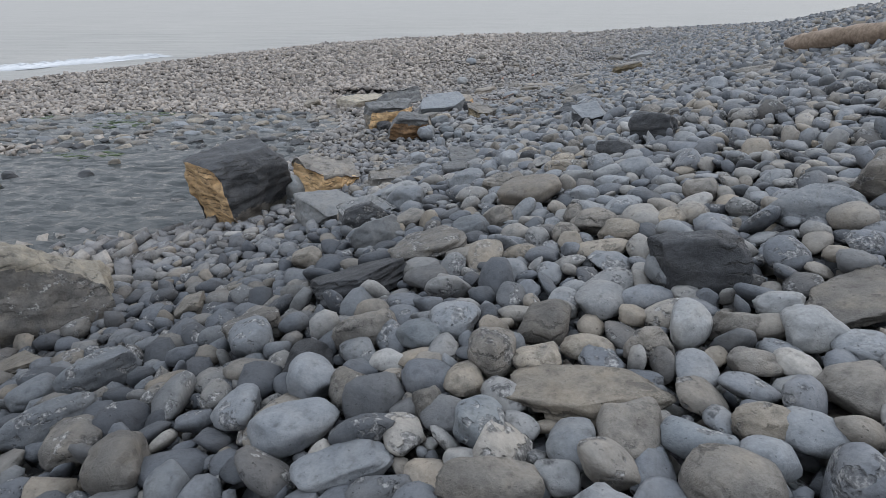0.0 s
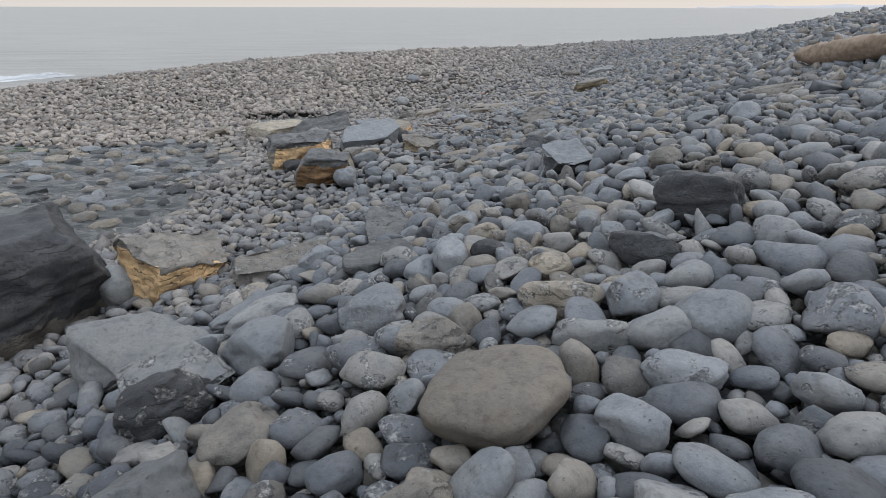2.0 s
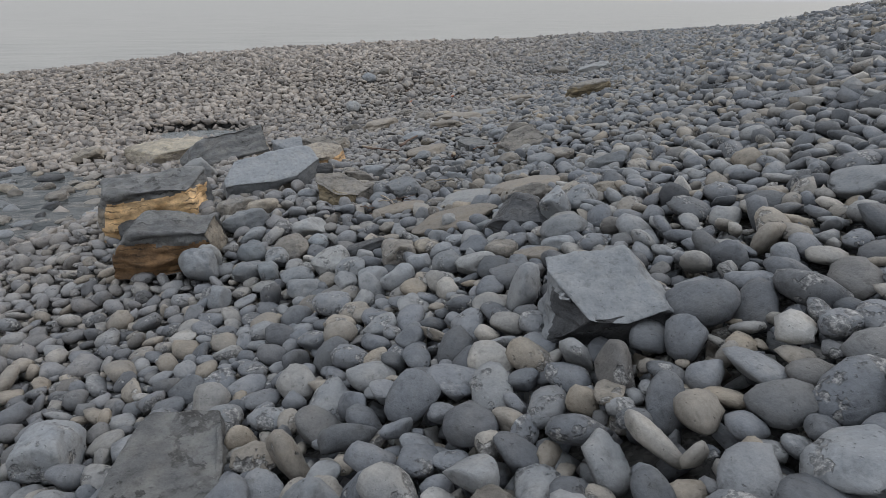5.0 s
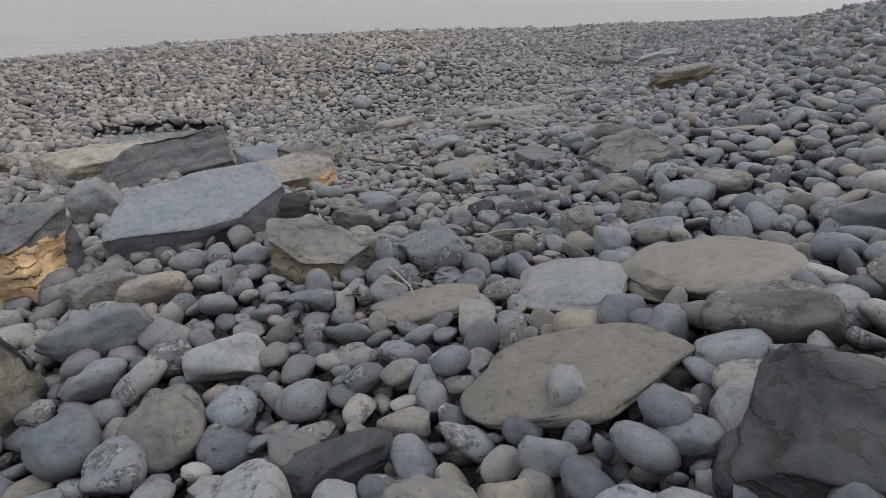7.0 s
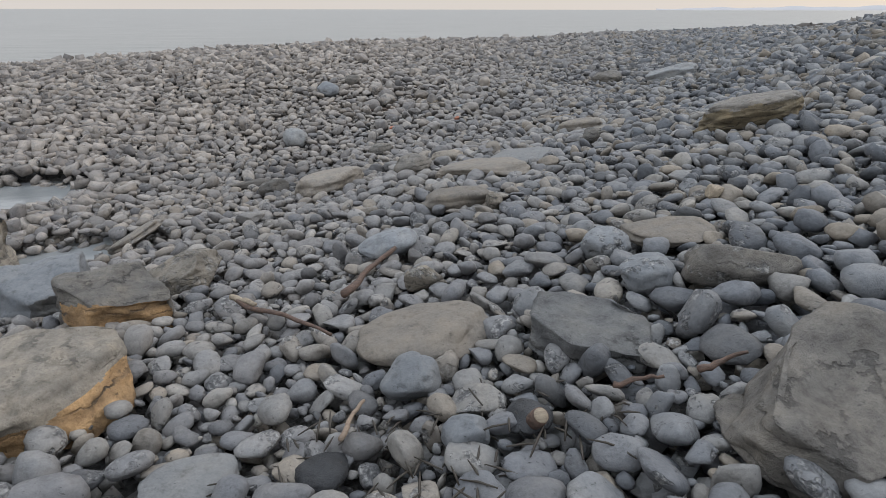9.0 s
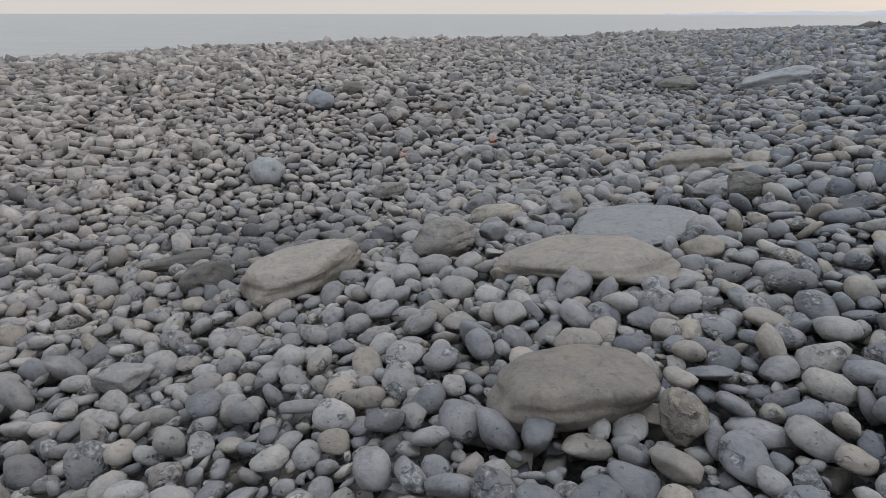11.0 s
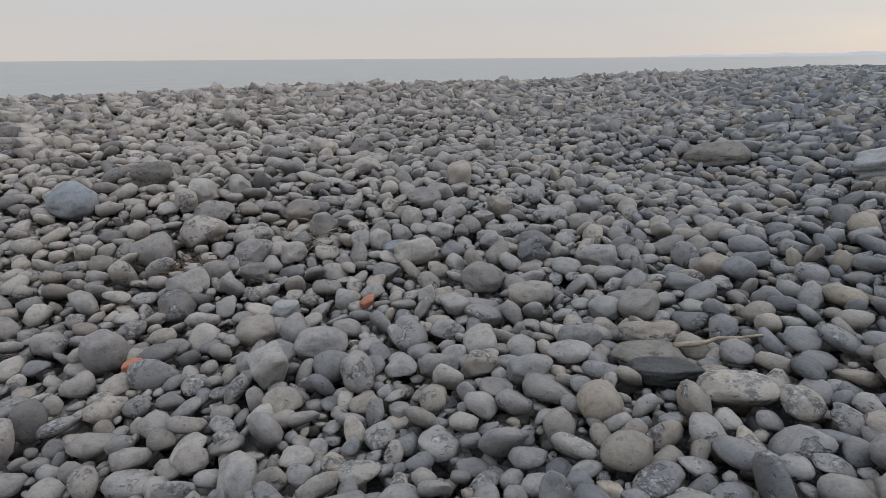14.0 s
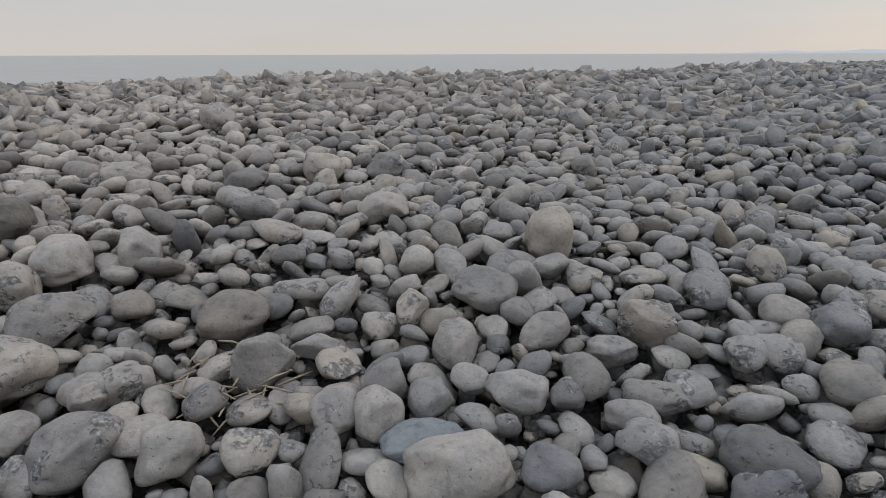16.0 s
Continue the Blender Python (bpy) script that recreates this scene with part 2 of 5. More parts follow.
def wood_material(name, dark, pale, scale=6.0):
    m, t, bsdf = surface(name)
    coords = t.nodes.new("ShaderNodeTexCoord")
    place = node(t, "Mapping", Scale=(scale, scale * 8, scale * 8))
    t.links.new(coords.outputs["Object"], place.inputs[0])
    grain = node(t, "TexNoise", Scale=1.0, Detail=6.0, Roughness=0.7)
    t.links.new(place.outputs[0], grain.inputs["Vector"])
    t.links.new(ramp(t, grain.outputs["Fac"], (0.3, dark), (0.7, pale)), bsdf.inputs["Base Color"])
    bump = node(t, "Bump", Strength=0.8, Distance=0.01)
    t.links.new(grain.outputs["Fac"], bump.inputs["Height"])
    t.links.new(bump.outputs[0], bsdf.inputs["Normal"])
    bsdf.inputs["Roughness"].default_value = 0.8
    return m


DRIFTWOOD = wood_material("driftwood", (0.11, 0.078, 0.055), (0.29, 0.22, 0.16), 2.0)
DARK_WOOD = wood_material("dark_driftwood", (0.035, 0.031, 0.028), (0.11, 0.095, 0.082), 2.0)
WET_WOOD = wood_material("wet_wood", (0.05, 0.035, 0.028), (0.14, 0.085, 0.06), 8.0)
PALE_WOOD = wood_material("stripped_wood", (0.17, 0.135, 0.095), (0.36, 0.30, 0.22), 8.0)
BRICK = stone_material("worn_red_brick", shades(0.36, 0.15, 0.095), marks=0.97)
WEED, weed_tree, weed_bsdf = surface("wrack")
weed_bsdf.inputs["Base Color"].default_value, weed_bsdf.inputs["Roughness"].default_value = (0.035, 0.028, 0.02, 1), 0.6
ALGA, alga_tree, alga_bsdf = surface("green_weed")
alga_noise = node(alga_tree, "TexNoise", Scale=20.0, Detail=4.0)
alga_tree.links.new(ramp(alga_tree, alga_noise.outputs["Fac"], (0.3, (0.035, 0.06, 0.02)), (0.7, (0.09, 0.12, 0.045))), alga_bsdf.inputs["Base Color"])
HAZE, haze_tree, haze_bsdf = surface("hazy_hills")
haze_noise = node(haze_tree, "TexNoise", Scale=0.01, Detail=4.0)
haze_tree.links.new(ramp(haze_tree, haze_noise.outputs["Fac"], (0.3, (0.36, 0.36, 0.38)), (0.7, (0.44, 0.43, 0.43))), haze_bsdf.inputs["Base Color"])
haze_bsdf.inputs["Roughness"].default_value = 1.0

# ---- the lie of the beach: cross-sections, each a row of heights at the stations SX ----
SX = np.array((-13.8, -9.2, -5.8, -2.9, 0.0, 2.9, 5.8, 9.8, 14.4, 19.5))
SECTIONS = {}


def section(y, *heights):
    SECTIONS[y] = heights


section(-1.1, -2.17, -1.88, -1.32, -0.47, 0.32, 0.77, 1.08, 1.50, 2.01, 2.53)
section(2.9, -1.95, -2.05, -1.83, -1.12, -0.13, 0.68, 1.21, 1.65, 2.12, 2.58)
section(6.9, -1.90, -2.07, -2.01, -1.66, -0.89, 0.14, 1.04, 1.67, 2.16, 2.57)
section(10.9, -1.98, -1.95, -1.83, -1.71, -1.46, -0.84, 0.28, 1.35, 2.00, 2.35)
section(14.9, -1.97, -1.82, -1.69, -1.49, -1.29, -1.11, -0.27, 0.94, 1.68, 1.86)
section(19.0, -1.84, -1.82, -1.95, -2.07, -2.04, -1.84, -0.98, 0.52, 1.40, 1.33)
section(23.0, -1.66, -1.57, -1.56, -1.63, -1.75, -2.01, -1.83, -0.39, 0.88, 0.81)
section(27.6, -1.47, -1.26, -1.04, -0.84, -0.64, -0.85, -1.44, -1.18, -0.30, -0.12)
section(33.3, -1.36, -1.24, -1.12, -0.96, -0.67, -0.49, -0.64, -0.70, -0.77, -0.82)
section(40.2, -1.04, -1.06, -1.07, -0.99, -0.75, -0.44, -0.33, -0.53, -0.76, -0.74)
SWELLS = []


def swell(x, y, rise):
    """A low hump or hollow in the shingle."""
    SWELLS.append((x, y, rise))


swell(-2.2, 2.0, 0.05)
swell(-0.4, 2.0, 0.11)
swell(1.3, 2.0, -0.06)
swell(-1.8, 4.1, -0.06)
swell(-0.0, 4.1, 0.04)
swell(1.7, 4.1, -0.03)
swell(3.5, 4.1, -0.03)
swell(-1.5, 6.2, -0.08)
swell(0.3, 6.2, 0.07)
swell(3.8, 6.2, 0.03)
swell(0.7, 8.3, -0.05)
swell(2.4, 8.3, 0.03)
swell(4.2, 8.3, 0.05)
swell(-0.8, 10.4, -0.09)
swell(1.0, 10.4, -0.1)
swell(2.7, 10.4, 0.08)
swell(4.5, 10.4, 0.03)
swell(-0.4, 12.5, 0.13)
swell(1.4, 12.5, -0.04)
swell(3.1, 12.5, -0.1)
swell(-0.1, 14.6, 0.23)
swell(1.7, 14.6, -0.11)
swell(3.4, 14.6, 0.05)
swell(5.2, 14.6, -0.03)
swell(2.1, 16.7, 0.06)
swell(5.6, 16.7, 0.03)
swell(0.6, 18.8, -0.04)
swell(2.4, 18.8, 0.07)
swell(5.9, 18.8, 0.08)
swell(0.9, 20.9, -0.13)
swell(2.7, 20.9, -0.06)
swell(6.2, 20.9, -0.03)
swell(3.1, 23.0, -0.06)
swell(4.8, 23.0, -0.06)
swell(1.6, 25.1, 0.12)
swell(3.4, 25.1, 0.09)
swell(5.1, 25.1, 0.08)
swell(6.9, 25.1, -0.16)
SXX, SYY = [a.ravel() for a in np.meshgrid(SX, np.array(list(SECTIONS)))]
SZZ = np.array([h for row in SECTIONS.values() for h in row])
SEA_LEVEL = -2.05


def water_level(y):
    """The stream runs down towards the sea."""
    return -1.62 - 0.033 * (np.asarray(y, float) - 12)


# pools and riffles of the stream: centre, half-lengths, depth
POOLS = ((-6.3, 9.3, 3.4, 4.3, 0.24), (-4.8, 14.4, 2.7, 2.9, 0.16), (-8.6, 14.4, 3.4, 2.8, 0.16), (-3.7, 11.4, 1.3, 1.8, 0.16), (-4.3, 7.9, 1.5, 1.5, 0.18), (-2.65, 19.9, 1.2, 0.9, 0.26), (-0.85, 17.6, 0.6, 0.55, 0.22))


def crest(x):
    """Where the bank starts to fall to the sea."""
    return np.where(x < 0, 30.5 - 0.035 * x * x, 30.5 + 0.28 * x + 0.45 * np.maximum(x - 8, 0))


def ground(x, y):
    """Height of the beach at the arrays x and y."""
    x, y = np.atleast_1d(np.asarray(x, float)), np.atleast_1d(np.asarray(y, float))
    cx, cy = np.clip(x, -17, 23), np.clip(y, -3.5, 44)
    out = np.empty(x.shape)
    for i in range(0, len(x), 20000):
        j = slice(i, i + 20000)
        w = np.exp(-((cx[j, None] - SXX) ** 2 + (cy[j, None] - SYY) ** 2) / (2 * 3.0 ** 2))
        out[j] = (w * SZZ).sum(1) / w.sum(1)
    for hx, hy, rise in SWELLS:
        out += rise * np.exp(-((x - hx) ** 2 + (y - hy) ** 2) / 1.3 ** 2)
    level = water_level(y)
    dry = (x > -18) & (x < 1) & (y > 3) & (y < 23)
    out = np.where(dry, np.maximum(out, level + 0.02), out)
    for hx, hy, a, b, deep in POOLS:
        q = ((x - hx) / a) ** 2 + ((y - hy) / b) ** 2
        out = np.where(q < 1, np.minimum(out, level + 0.04 - (deep + 0.04) * np.clip(1.1 * (1 - q), 0, 1)), out)
    sea = np.maximum(y - crest(x), 0) * (y > 0)
    sea = np.where(x < -45, np.maximum(sea, 9), sea)
    out = out - 0.24 * sea * np.minimum(sea / 1.7, 1)
    return np.maximum(out, -5.5)


def ground_at(x, y):
    return float(ground(x, y)[0])


# ---- mesh helpers ----
def mesh_of(name, verts, faces, material, smooth=True):
    """A mesh from arrays: faces all of one size."""
    me = bpy.data.meshes.new(name)
    verts, faces = np.asarray(verts, np.float32), np.asarray(faces, np.int32)
    k = faces.shape[1]
    me.vertices.add(len(verts))
    me.vertices.foreach_set("co", verts.ravel())
    me.loops.add(faces.size)
    me.loops.foreach_set("vertex_index", faces.ravel())
    me.polygons.add(len(faces))
    me.polygons.foreach_set("loop_start", np.arange(0, faces.size, k, dtype=np.int32))
    me.polygons.foreach_set("use_smooth", np.full(len(faces), smooth))
    me.materials.append(material)
    me.update(calc_edges=True)
    return me


def sheet(xs, ys):
    """Points and quads of a grid."""
    gx, gy = np.meshgrid(xs, ys)
    nx, ny = len(xs), len(ys)
    i = (np.arange(ny - 1)[:, None] * nx + np.arange(nx - 1)).ravel()
    return gx.ravel(), gy.ravel(), np.stack([i, i + 1, i + nx + 1, i + nx], 1)


FAR = np.array((-4500, -1500, -500, -200, -90))

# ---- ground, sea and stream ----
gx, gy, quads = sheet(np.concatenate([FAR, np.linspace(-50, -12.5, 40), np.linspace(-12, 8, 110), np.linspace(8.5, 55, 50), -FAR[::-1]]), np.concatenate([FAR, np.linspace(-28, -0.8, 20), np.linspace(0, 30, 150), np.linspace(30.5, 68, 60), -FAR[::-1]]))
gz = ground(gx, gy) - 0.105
tagged(new("ground", mesh_of("ground", np.stack([gx, gy, gz], 1), quads, SHADED_GRIT)), "grit under the beach shingle, near black for shade between pebbles", "ground", kind="structure")

wx, wy, quads = sheet(np.concatenate([FAR, np.linspace(-60, 60, 150), -FAR[::-1]]), np.concatenate([(-30, -10), np.linspace(0, 24, 12), np.linspace(24.4, 62, 120), (64, 68, 75, 85), -FAR[::-1]]))
swellness = np.clip((62 - wy) / 10, 0, 1) * np.clip((60 - np.abs(wx)) / 8, 0, 1)
wz = SEA_LEVEL + swellness * np.array([0.05 * noise.fractal(Vector((u * 0.12, v * 0.75, 0)), 0.8, 2.2, 3) for u, v in zip(wx, wy)])
tagged(new("sea", mesh_of("sea", np.stack([wx, wy, wz], 1), quads, SEA)), "calm pale grey sea reaching the horizon", "sea", kind="structure")

wx, wy, quads = sheet(np.concatenate([np.linspace(-17, -10.6, 30), np.linspace(-10.5, -1.8, 170), np.linspace(-1.7, -0.2, 5)]), np.linspace(4.2, 16.9, 230))
ripple = np.array([0.5 - 1.6 * abs(noise.noise(Vector((u * 1.9 + v * 0.5, v * 4.4, 0.0)))) + 0.35 * noise.noise(Vector((u * 5.0, v * 10.0, 3.0))) for u, v in zip(wx, wy)])
wz = water_level(wy) + 0.06 * ripple + 0.006 * np.sin(wy * 17 + wx * 3 + 2.5 * ripple)
tagged(new("stream_water", mesh_of("stream_water", np.stack([wx, wy, wz], 1), quads, STREAM)), "dark rippled shallow stream water among stones", "water", kind="structure")
wx, wy, quads = sheet(np.linspace(-6, 0.3, 20), np.linspace(16.9, 22.4, 20))
tagged(new("pool_water", mesh_of("pool_water", np.stack([wx, wy, water_level(wy)], 1), quads, POOL)), "still shallow pool mirroring the sky between stones", "water", kind="structure")


def headland():
    """Low land far off along the horizon."""
    n = 80
    a = np.linspace(radians(27), radians(62), n)
    top = 4 + 26 * np.linspace(0, 1, n) ** 0.7 + 3 * np.sin(a * 60) + 2 * np.sin(a * 137)
    x, y = 4000 * np.sin(a), 4000 * np.cos(a)
    v = np.concatenate([np.stack([x, y, a * 0 - 3], 1), np.stack([x * 1.02, y * 1.02, top], 1), np.stack([x * 1.1, y * 1.1, a * 0 - 3], 1)])
    i = np.arange(n - 1)
    f = np.concatenate([np.stack([i, i + 1, i + n + 1, i + n], 1), np.stack([i + n, i + n + 1, i + 2 * n + 1, i + 2 * n], 1)])
    tagged(new("backdrop_headland", mesh_of("headland", v, f, HAZE)), "low hazy headland far along the horizon", "headland", kind="structure")


headland()


def surf():
    """A low broken wave along the water's edge: a ragged, rounded strip of foam."""
    n, k = 260, 9
    s = np.linspace(0, 1, n)
    x = -15.2 - 18 * s
    v = []
    for i in range(n):
        y0 = 34.6 - 1.25 * (-15.2 - x[i]) - 0.02 * (-15.2 - x[i]) ** 2
        wide = min(s[i] * 14, 1) * (2.8 + 1.6 * noise.noise(Vector((x[i] * 0.9, 3, 0))) + 0.9 * noise.noise(Vector((x[i] * 5, 9, 0))))
        for j in range(k):
            u = j / (k - 1)
            v.append((x[i] - 0.3 * u * wide, y0 + u * max(wide, 0.1) + 0.15 * noise.noise(Vector((x[i] * 3, j * 0.5, 2))), SEA_LEVEL + 0.005 + 0.05 * math.sin(math.pi * u) * max(wide, 0.1) * (0.7 + noise.noise(Vector((x[i] * 6, j * 1.3, 0))))))
    i = (np.arange(n - 1)[:, None] * k + np.arange(k - 1)).ravel()
    tagged(new("surf", mesh_of("surf", v, np.stack([i, i + 1, i + k + 1, i + k], 1), FOAM)), "thin line of white foam where the sea meets the shingle", "surf", kind="structure")


surf()


# ---- shapes of stones ----
def cube_ball(n):
    """Unit directions and quads of a cube blown up to a ball, n quads to an edge."""
    key, verts, faces = {}, [], []
    ax = np.tan(np.linspace(-math.pi / 4, math.pi / 4, n + 1))

    def vert(p):
        k = tuple(round(c, 5) for c in p)
        if k not in key:
            key[k] = len(verts)
            verts.append(p)
        return key[k]

    for axis in range(3):
        for side in (-1, 1):
            for i in range(n):
                for j in range(n):
                    quad = []
                    for a, b in ((i, j), (i + 1, j), (i + 1, j + 1), (i, j + 1)):
                        p = [0, 0, 0]
                        p[axis], p[(axis + 1) % 3], p[(axis + 2) % 3] = side, ax[a], ax[b]
                        quad.append(vert(p))
                    faces.append(quad if side > 0 else quad[::-1])
    v = np.array(verts, float)
    return v / np.linalg.norm(v, axis=1, keepdims=True), np.array(faces)


BALLS = {n: cube_ball(n) for n in (1, 2, 3, 4, 5, 8, 11, 16, 24, 32)}


def cut(p, way, reach, edge):
    """Points pressed back behind a plane, with the edge left rounded."""
    return p - (edge * np.logaddexp(0, (p @ way - reach) / edge))[:, None] * way


def stone_points(n, seed, kind):
    """Points of a stone within about the unit box: a worn cobble, an angular block or a bedded slab."""
    rng = np.random.default_rng(seed)
    d, faces = BALLS[n]
    a, b = {"cobble": (rng.uniform(2.0, 2.7), rng.uniform(2.0, 2.7)), "block": (3.3, 3.6), "angular": (2.6, 3.0), "slab": (2.5, 5.5), "worn": (2.6, 3.4)}[kind]
    q = np.abs(d)
    p = d / ((q[:, :1] ** a + q[:, 1:2] ** a) ** (b / a) + q[:, 2:] ** b) ** (1 / b)
    cuts = {"cobble": rng.integers(4, 8), "block": rng.integers(5, 8), "angular": rng.integers(7, 11), "slab": rng.integers(7, 11), "worn": rng.integers(5, 8)}[kind]
    for _ in range(cuts):
        way = rng.normal(size=3)
        if kind in ("slab", "worn"):
            way[2] *= 0.25
        way /= np.linalg.norm(way)
        reach = (p @ way).max() * (rng.uniform(0.66, 0.92) if kind in ("cobble", "worn") else rng.uniform(0.76, 0.93) if kind == "block" else rng.uniform(0.6, 0.9))
        p = cut(p, way, reach, {"cobble": 0.06, "worn": 0.09, "angular": 0.04}.get(kind, 0.035))
    if kind == "cobble":
        # egg-shaped, pinched to one end
        p[:, 1:] *= (1 + rng.uniform(-0.22, 0.22) * p[:, :1])
        p[:, 2] += rng.uniform(-0.15, 0.15) * p[:, 0] ** 2
        p[:, 1] += rng.uniform(-0.14, 0.14) * p[:, 0] ** 2
    off = Vector(rng.uniform(0, 90, 3).tolist())
    rough = {"cobble": 0.12, "block": 0.08, "angular": 0.10, "slab": 0.06, "worn": 0.08}[kind]
    for i, way in enumerate(d):
        k = noise.noise(Vector(way) * 1.6 + off) * rough
        if kind == "worn":
            k += noise.noise(Vector(p[i]) * 2.6 + off) * 0.05 - 0.035 * abs(noise.noise(Vector(p[i]) * 5.0 + off)) + noise.noise(Vector(p[i]) * 14.0 + off) * 0.004
        elif n > 7 and kind != "cobble":
            q = Vector(p[i])
            bed_ = q.z * 3.2 + 0.5 * noise.noise(q * 1.1 + off)
            k += 0.016 * (noise.cell(Vector((0.2, 0.2, bed_ * 1.7)) + off) - 0.5) * max(0.0, 1 - q.z * q.z)
            k -= 0.13 * abs(noise.noise(q * 2.3 + off)) + 0.06 * abs(noise.noise(q * 6.0 + off))
            k += 0.025 * noise.noise(q * 13.0 + off)
        elif n > 7:
            dent = noise.noise(Vector(way) * 2.7 + off)
            k += noise.noise(Vector(way) * 4 + off) * 0.03 + noise.noise(Vector(way) * 9 + off) * 0.012 - 0.5 * max(0.0, dent - 0.36)
        p[i] *= 1 + k
    low, high = p.min(0), p.max(0)
    return (p - (low + high) / 2) / ((high - low) / 2), faces


# ---- single stones ----
def part(name, verts, faces, material, parent, label=""):
    ob = new(name, mesh_of(name, verts, faces, material))
    ob.parent = parent
    return tagged(ob, label)


LABELS = {"grey": "weathered mid-grey", "blue": "smooth blue-grey", "pale": "pale grey", "brown": "brownish grey", "tan": "dull tan", "worntan": "smooth tan-grey", "worngrey": "smooth pale grey", "dark": "dark slate-grey", "yellow": "ochre-edged grey"}
KINDS = {"cobble": ("cobble", "rounded cobble lying on the shingle"), "angular": ("boulder", "angular rock resting among pebbles"), "block": ("boulder", "block of rock resting among pebbles"), "worn": ("stone_slab", "flat sea-worn boulder half sunk in pebbles"), "slab": ("stone_slab", "flat bedded slab lying among pebbles")}
SPLITS = {"yellow": ("brown", "yellow")}
FOOTPRINTS = []
stone_count = [0]


def stone(x, y, wide, deep, high, turn, kind, tone, tip=0.0, sunk=0.28, fine=0):
    """One stone, bedded a little into the shingle; turn is its bearing in degrees."""
    stone_count[0] += 1
    pts, faces = stone_points(fine or (11 if wide > 0.24 else 8) if kind == "cobble" else 24 if wide > 0.7 else 16 if wide > 0.4 else 11, 500 + stone_count[0], kind)
    pts = pts * (wide / 2, deep / 2, high / 2)
    main, split = SPLITS.get(tone, (tone, None))
    bank_stone = y > 17.5 and wide < 0.36 and kind in ("cobble", "angular") and not split
    if split:
        # the broken flank shows the colour of the inner rock
        mids = pts[faces].mean(1) / (wide / 2, deep / 2, high / 2)
        mids += np.array([noise.noise_vector(Vector(c) * 4) for c in mids]) * 0.22
        flat = np.abs(mids[:, 2]) < 0.62
        flank = flat & (mids[:, 1] < 0.2)
        ob = new(KINDS[kind][0])
        for name, chosen, look_ in (("rock_body", ~flank, main), ("broken_face", flank, split)):
            used = np.unique(faces[chosen])
            if len(used):
                place = np.zeros(len(pts), int)
                place[used] = np.arange(len(used))
                part(name, pts[used], place[faces[chosen]], STONES[look_], ob, LABELS.get(look_, "fresh ochre") + " broken rock face" if name == "broken_face" else "")
    else:
        ob = new(KINDS[kind][0], mesh_of(KINDS[kind][0], pts, faces, COBBLE if bank_stone else STONES[main]))
    z = ground_at(x, y) + high * (0.5 - sunk * 0.6) + (0.025 if kind in ("slab", "worn") else 0.018)
    slope_x, slope_y = ground_at(x + 0.2, y) - ground_at(x - 0.2, y), ground_at(x, y + 0.2) - ground_at(x, y - 0.2)
    lie = Vector((-slope_x / 0.4, -slope_y / 0.4, 1)).normalized()
    tilt = Vector((0, 0, 1)).rotation_difference(lie).to_matrix().to_4x4()
    ob.matrix_basis = Matrix.Translation((x, y, z)) @ tilt @ pose(0, 0, 0, tip, tip * 0.4, turn)
    tagged(ob, ("dry grey-brown" if bank_stone else LABELS[tone]) + " " + KINDS[kind][1], "stone" if kind == "cobble" else "rock", "large stones on the beach")
    FOOTPRINTS.append((x, y, wide / 2, deep / 2, radians(turn)))
    return ob


# ---- the larger stones, in the order in which the walk meets them ----
stone(0.81, 1.22, 0.28, 0.22, 0.17, -34, "cobble", "brown")
stone(0.14, 1.29, 0.33, 0.15, 0.20, -6, "block", "brown")
stone(0.97, 1.34, 0.18, 0.14, 0.11, -36, "cobble", "grey")
stone(1.14, 1.41, 0.20, 0.20, 0.12, -39, "cobble", "grey")
stone(0.81, 1.44, 0.24, 0.15, 0.11, -30, "cobble", "blue")
stone(1.03, 1.46, 0.21, 0.15, 0.12, -36, "cobble", "tan")
stone(0.42, 1.48, 0.16, 0.22, 0.13, -16, "cobble", "grey")
stone(0.61, 1.51, 0.21, 0.29, 0.15, -23, "cobble", "brown")
stone(-0.34, 1.52, 0.35, 0.19, 0.09, 13, "slab", "grey")
stone(-0.97, 1.54, 0.16, 0.22, 0.17, 33, "cobble", "grey")
stone(1.38, 1.58, 0.25, 0.28, 0.15, -42, "cobble", "brown")
stone(0.13, 1.63, 0.19, 0.23, 0.14, -5, "cobble", "blue")
stone(-1.26, 1.72, 0.25, 0.35, 0.24, 37, "cobble", "brown")
stone(0.54, 1.75, 0.61, 0.31, 0.09, -18, "slab", "tan")
stone(-0.56, 1.75, 0.35, 0.22, 0.18, 18, "cobble", "grey")
stone(-0.06, 1.79, 0.13, 0.13, 0.13, 2, "angular", "brown")
stone(1.18, 1.82, 0.21, 0.16, 0.10, -33, "cobble", "brown")
stone(1.56, 1.83, 0.20, 0.19, 0.09, -41, "cobble", "grey")
stone(0.08, 1.93, 0.18, 0.21, 0.12, -2, "cobble", "tan")
stone(1.46, 1.96, 0.24, 0.25, 0.17, -37, "cobble", "pale")
stone(-0.38, 1.96, 0.18, 0.25, 0.17, 11, "cobble", "brown")
stone(-0.88, 2.00, 0.22, 0.31, 0.14, 24, "cobble", "grey")
stone(0.84, 2.00, 0.20, 0.13, 0.17, -23, "angular", "brown")
stone(-1.65, 2.02, 0.28, 0.36, 0.17, 40, "cobble", "brown")
stone(0.39, 2.02, 0.21, 0.20, 0.12, -11, "cobble", "tan")
stone(0.61, 2.07, 0.23, 0.17, 0.11, -17, "cobble", "tan")
stone(0.21, 2.07, 0.21, 0.29, 0.21, -6, "cobble", "brown")
stone(1.21, 2.08, 0.21, 0.11, 0.15, -31, "angular", "brown")
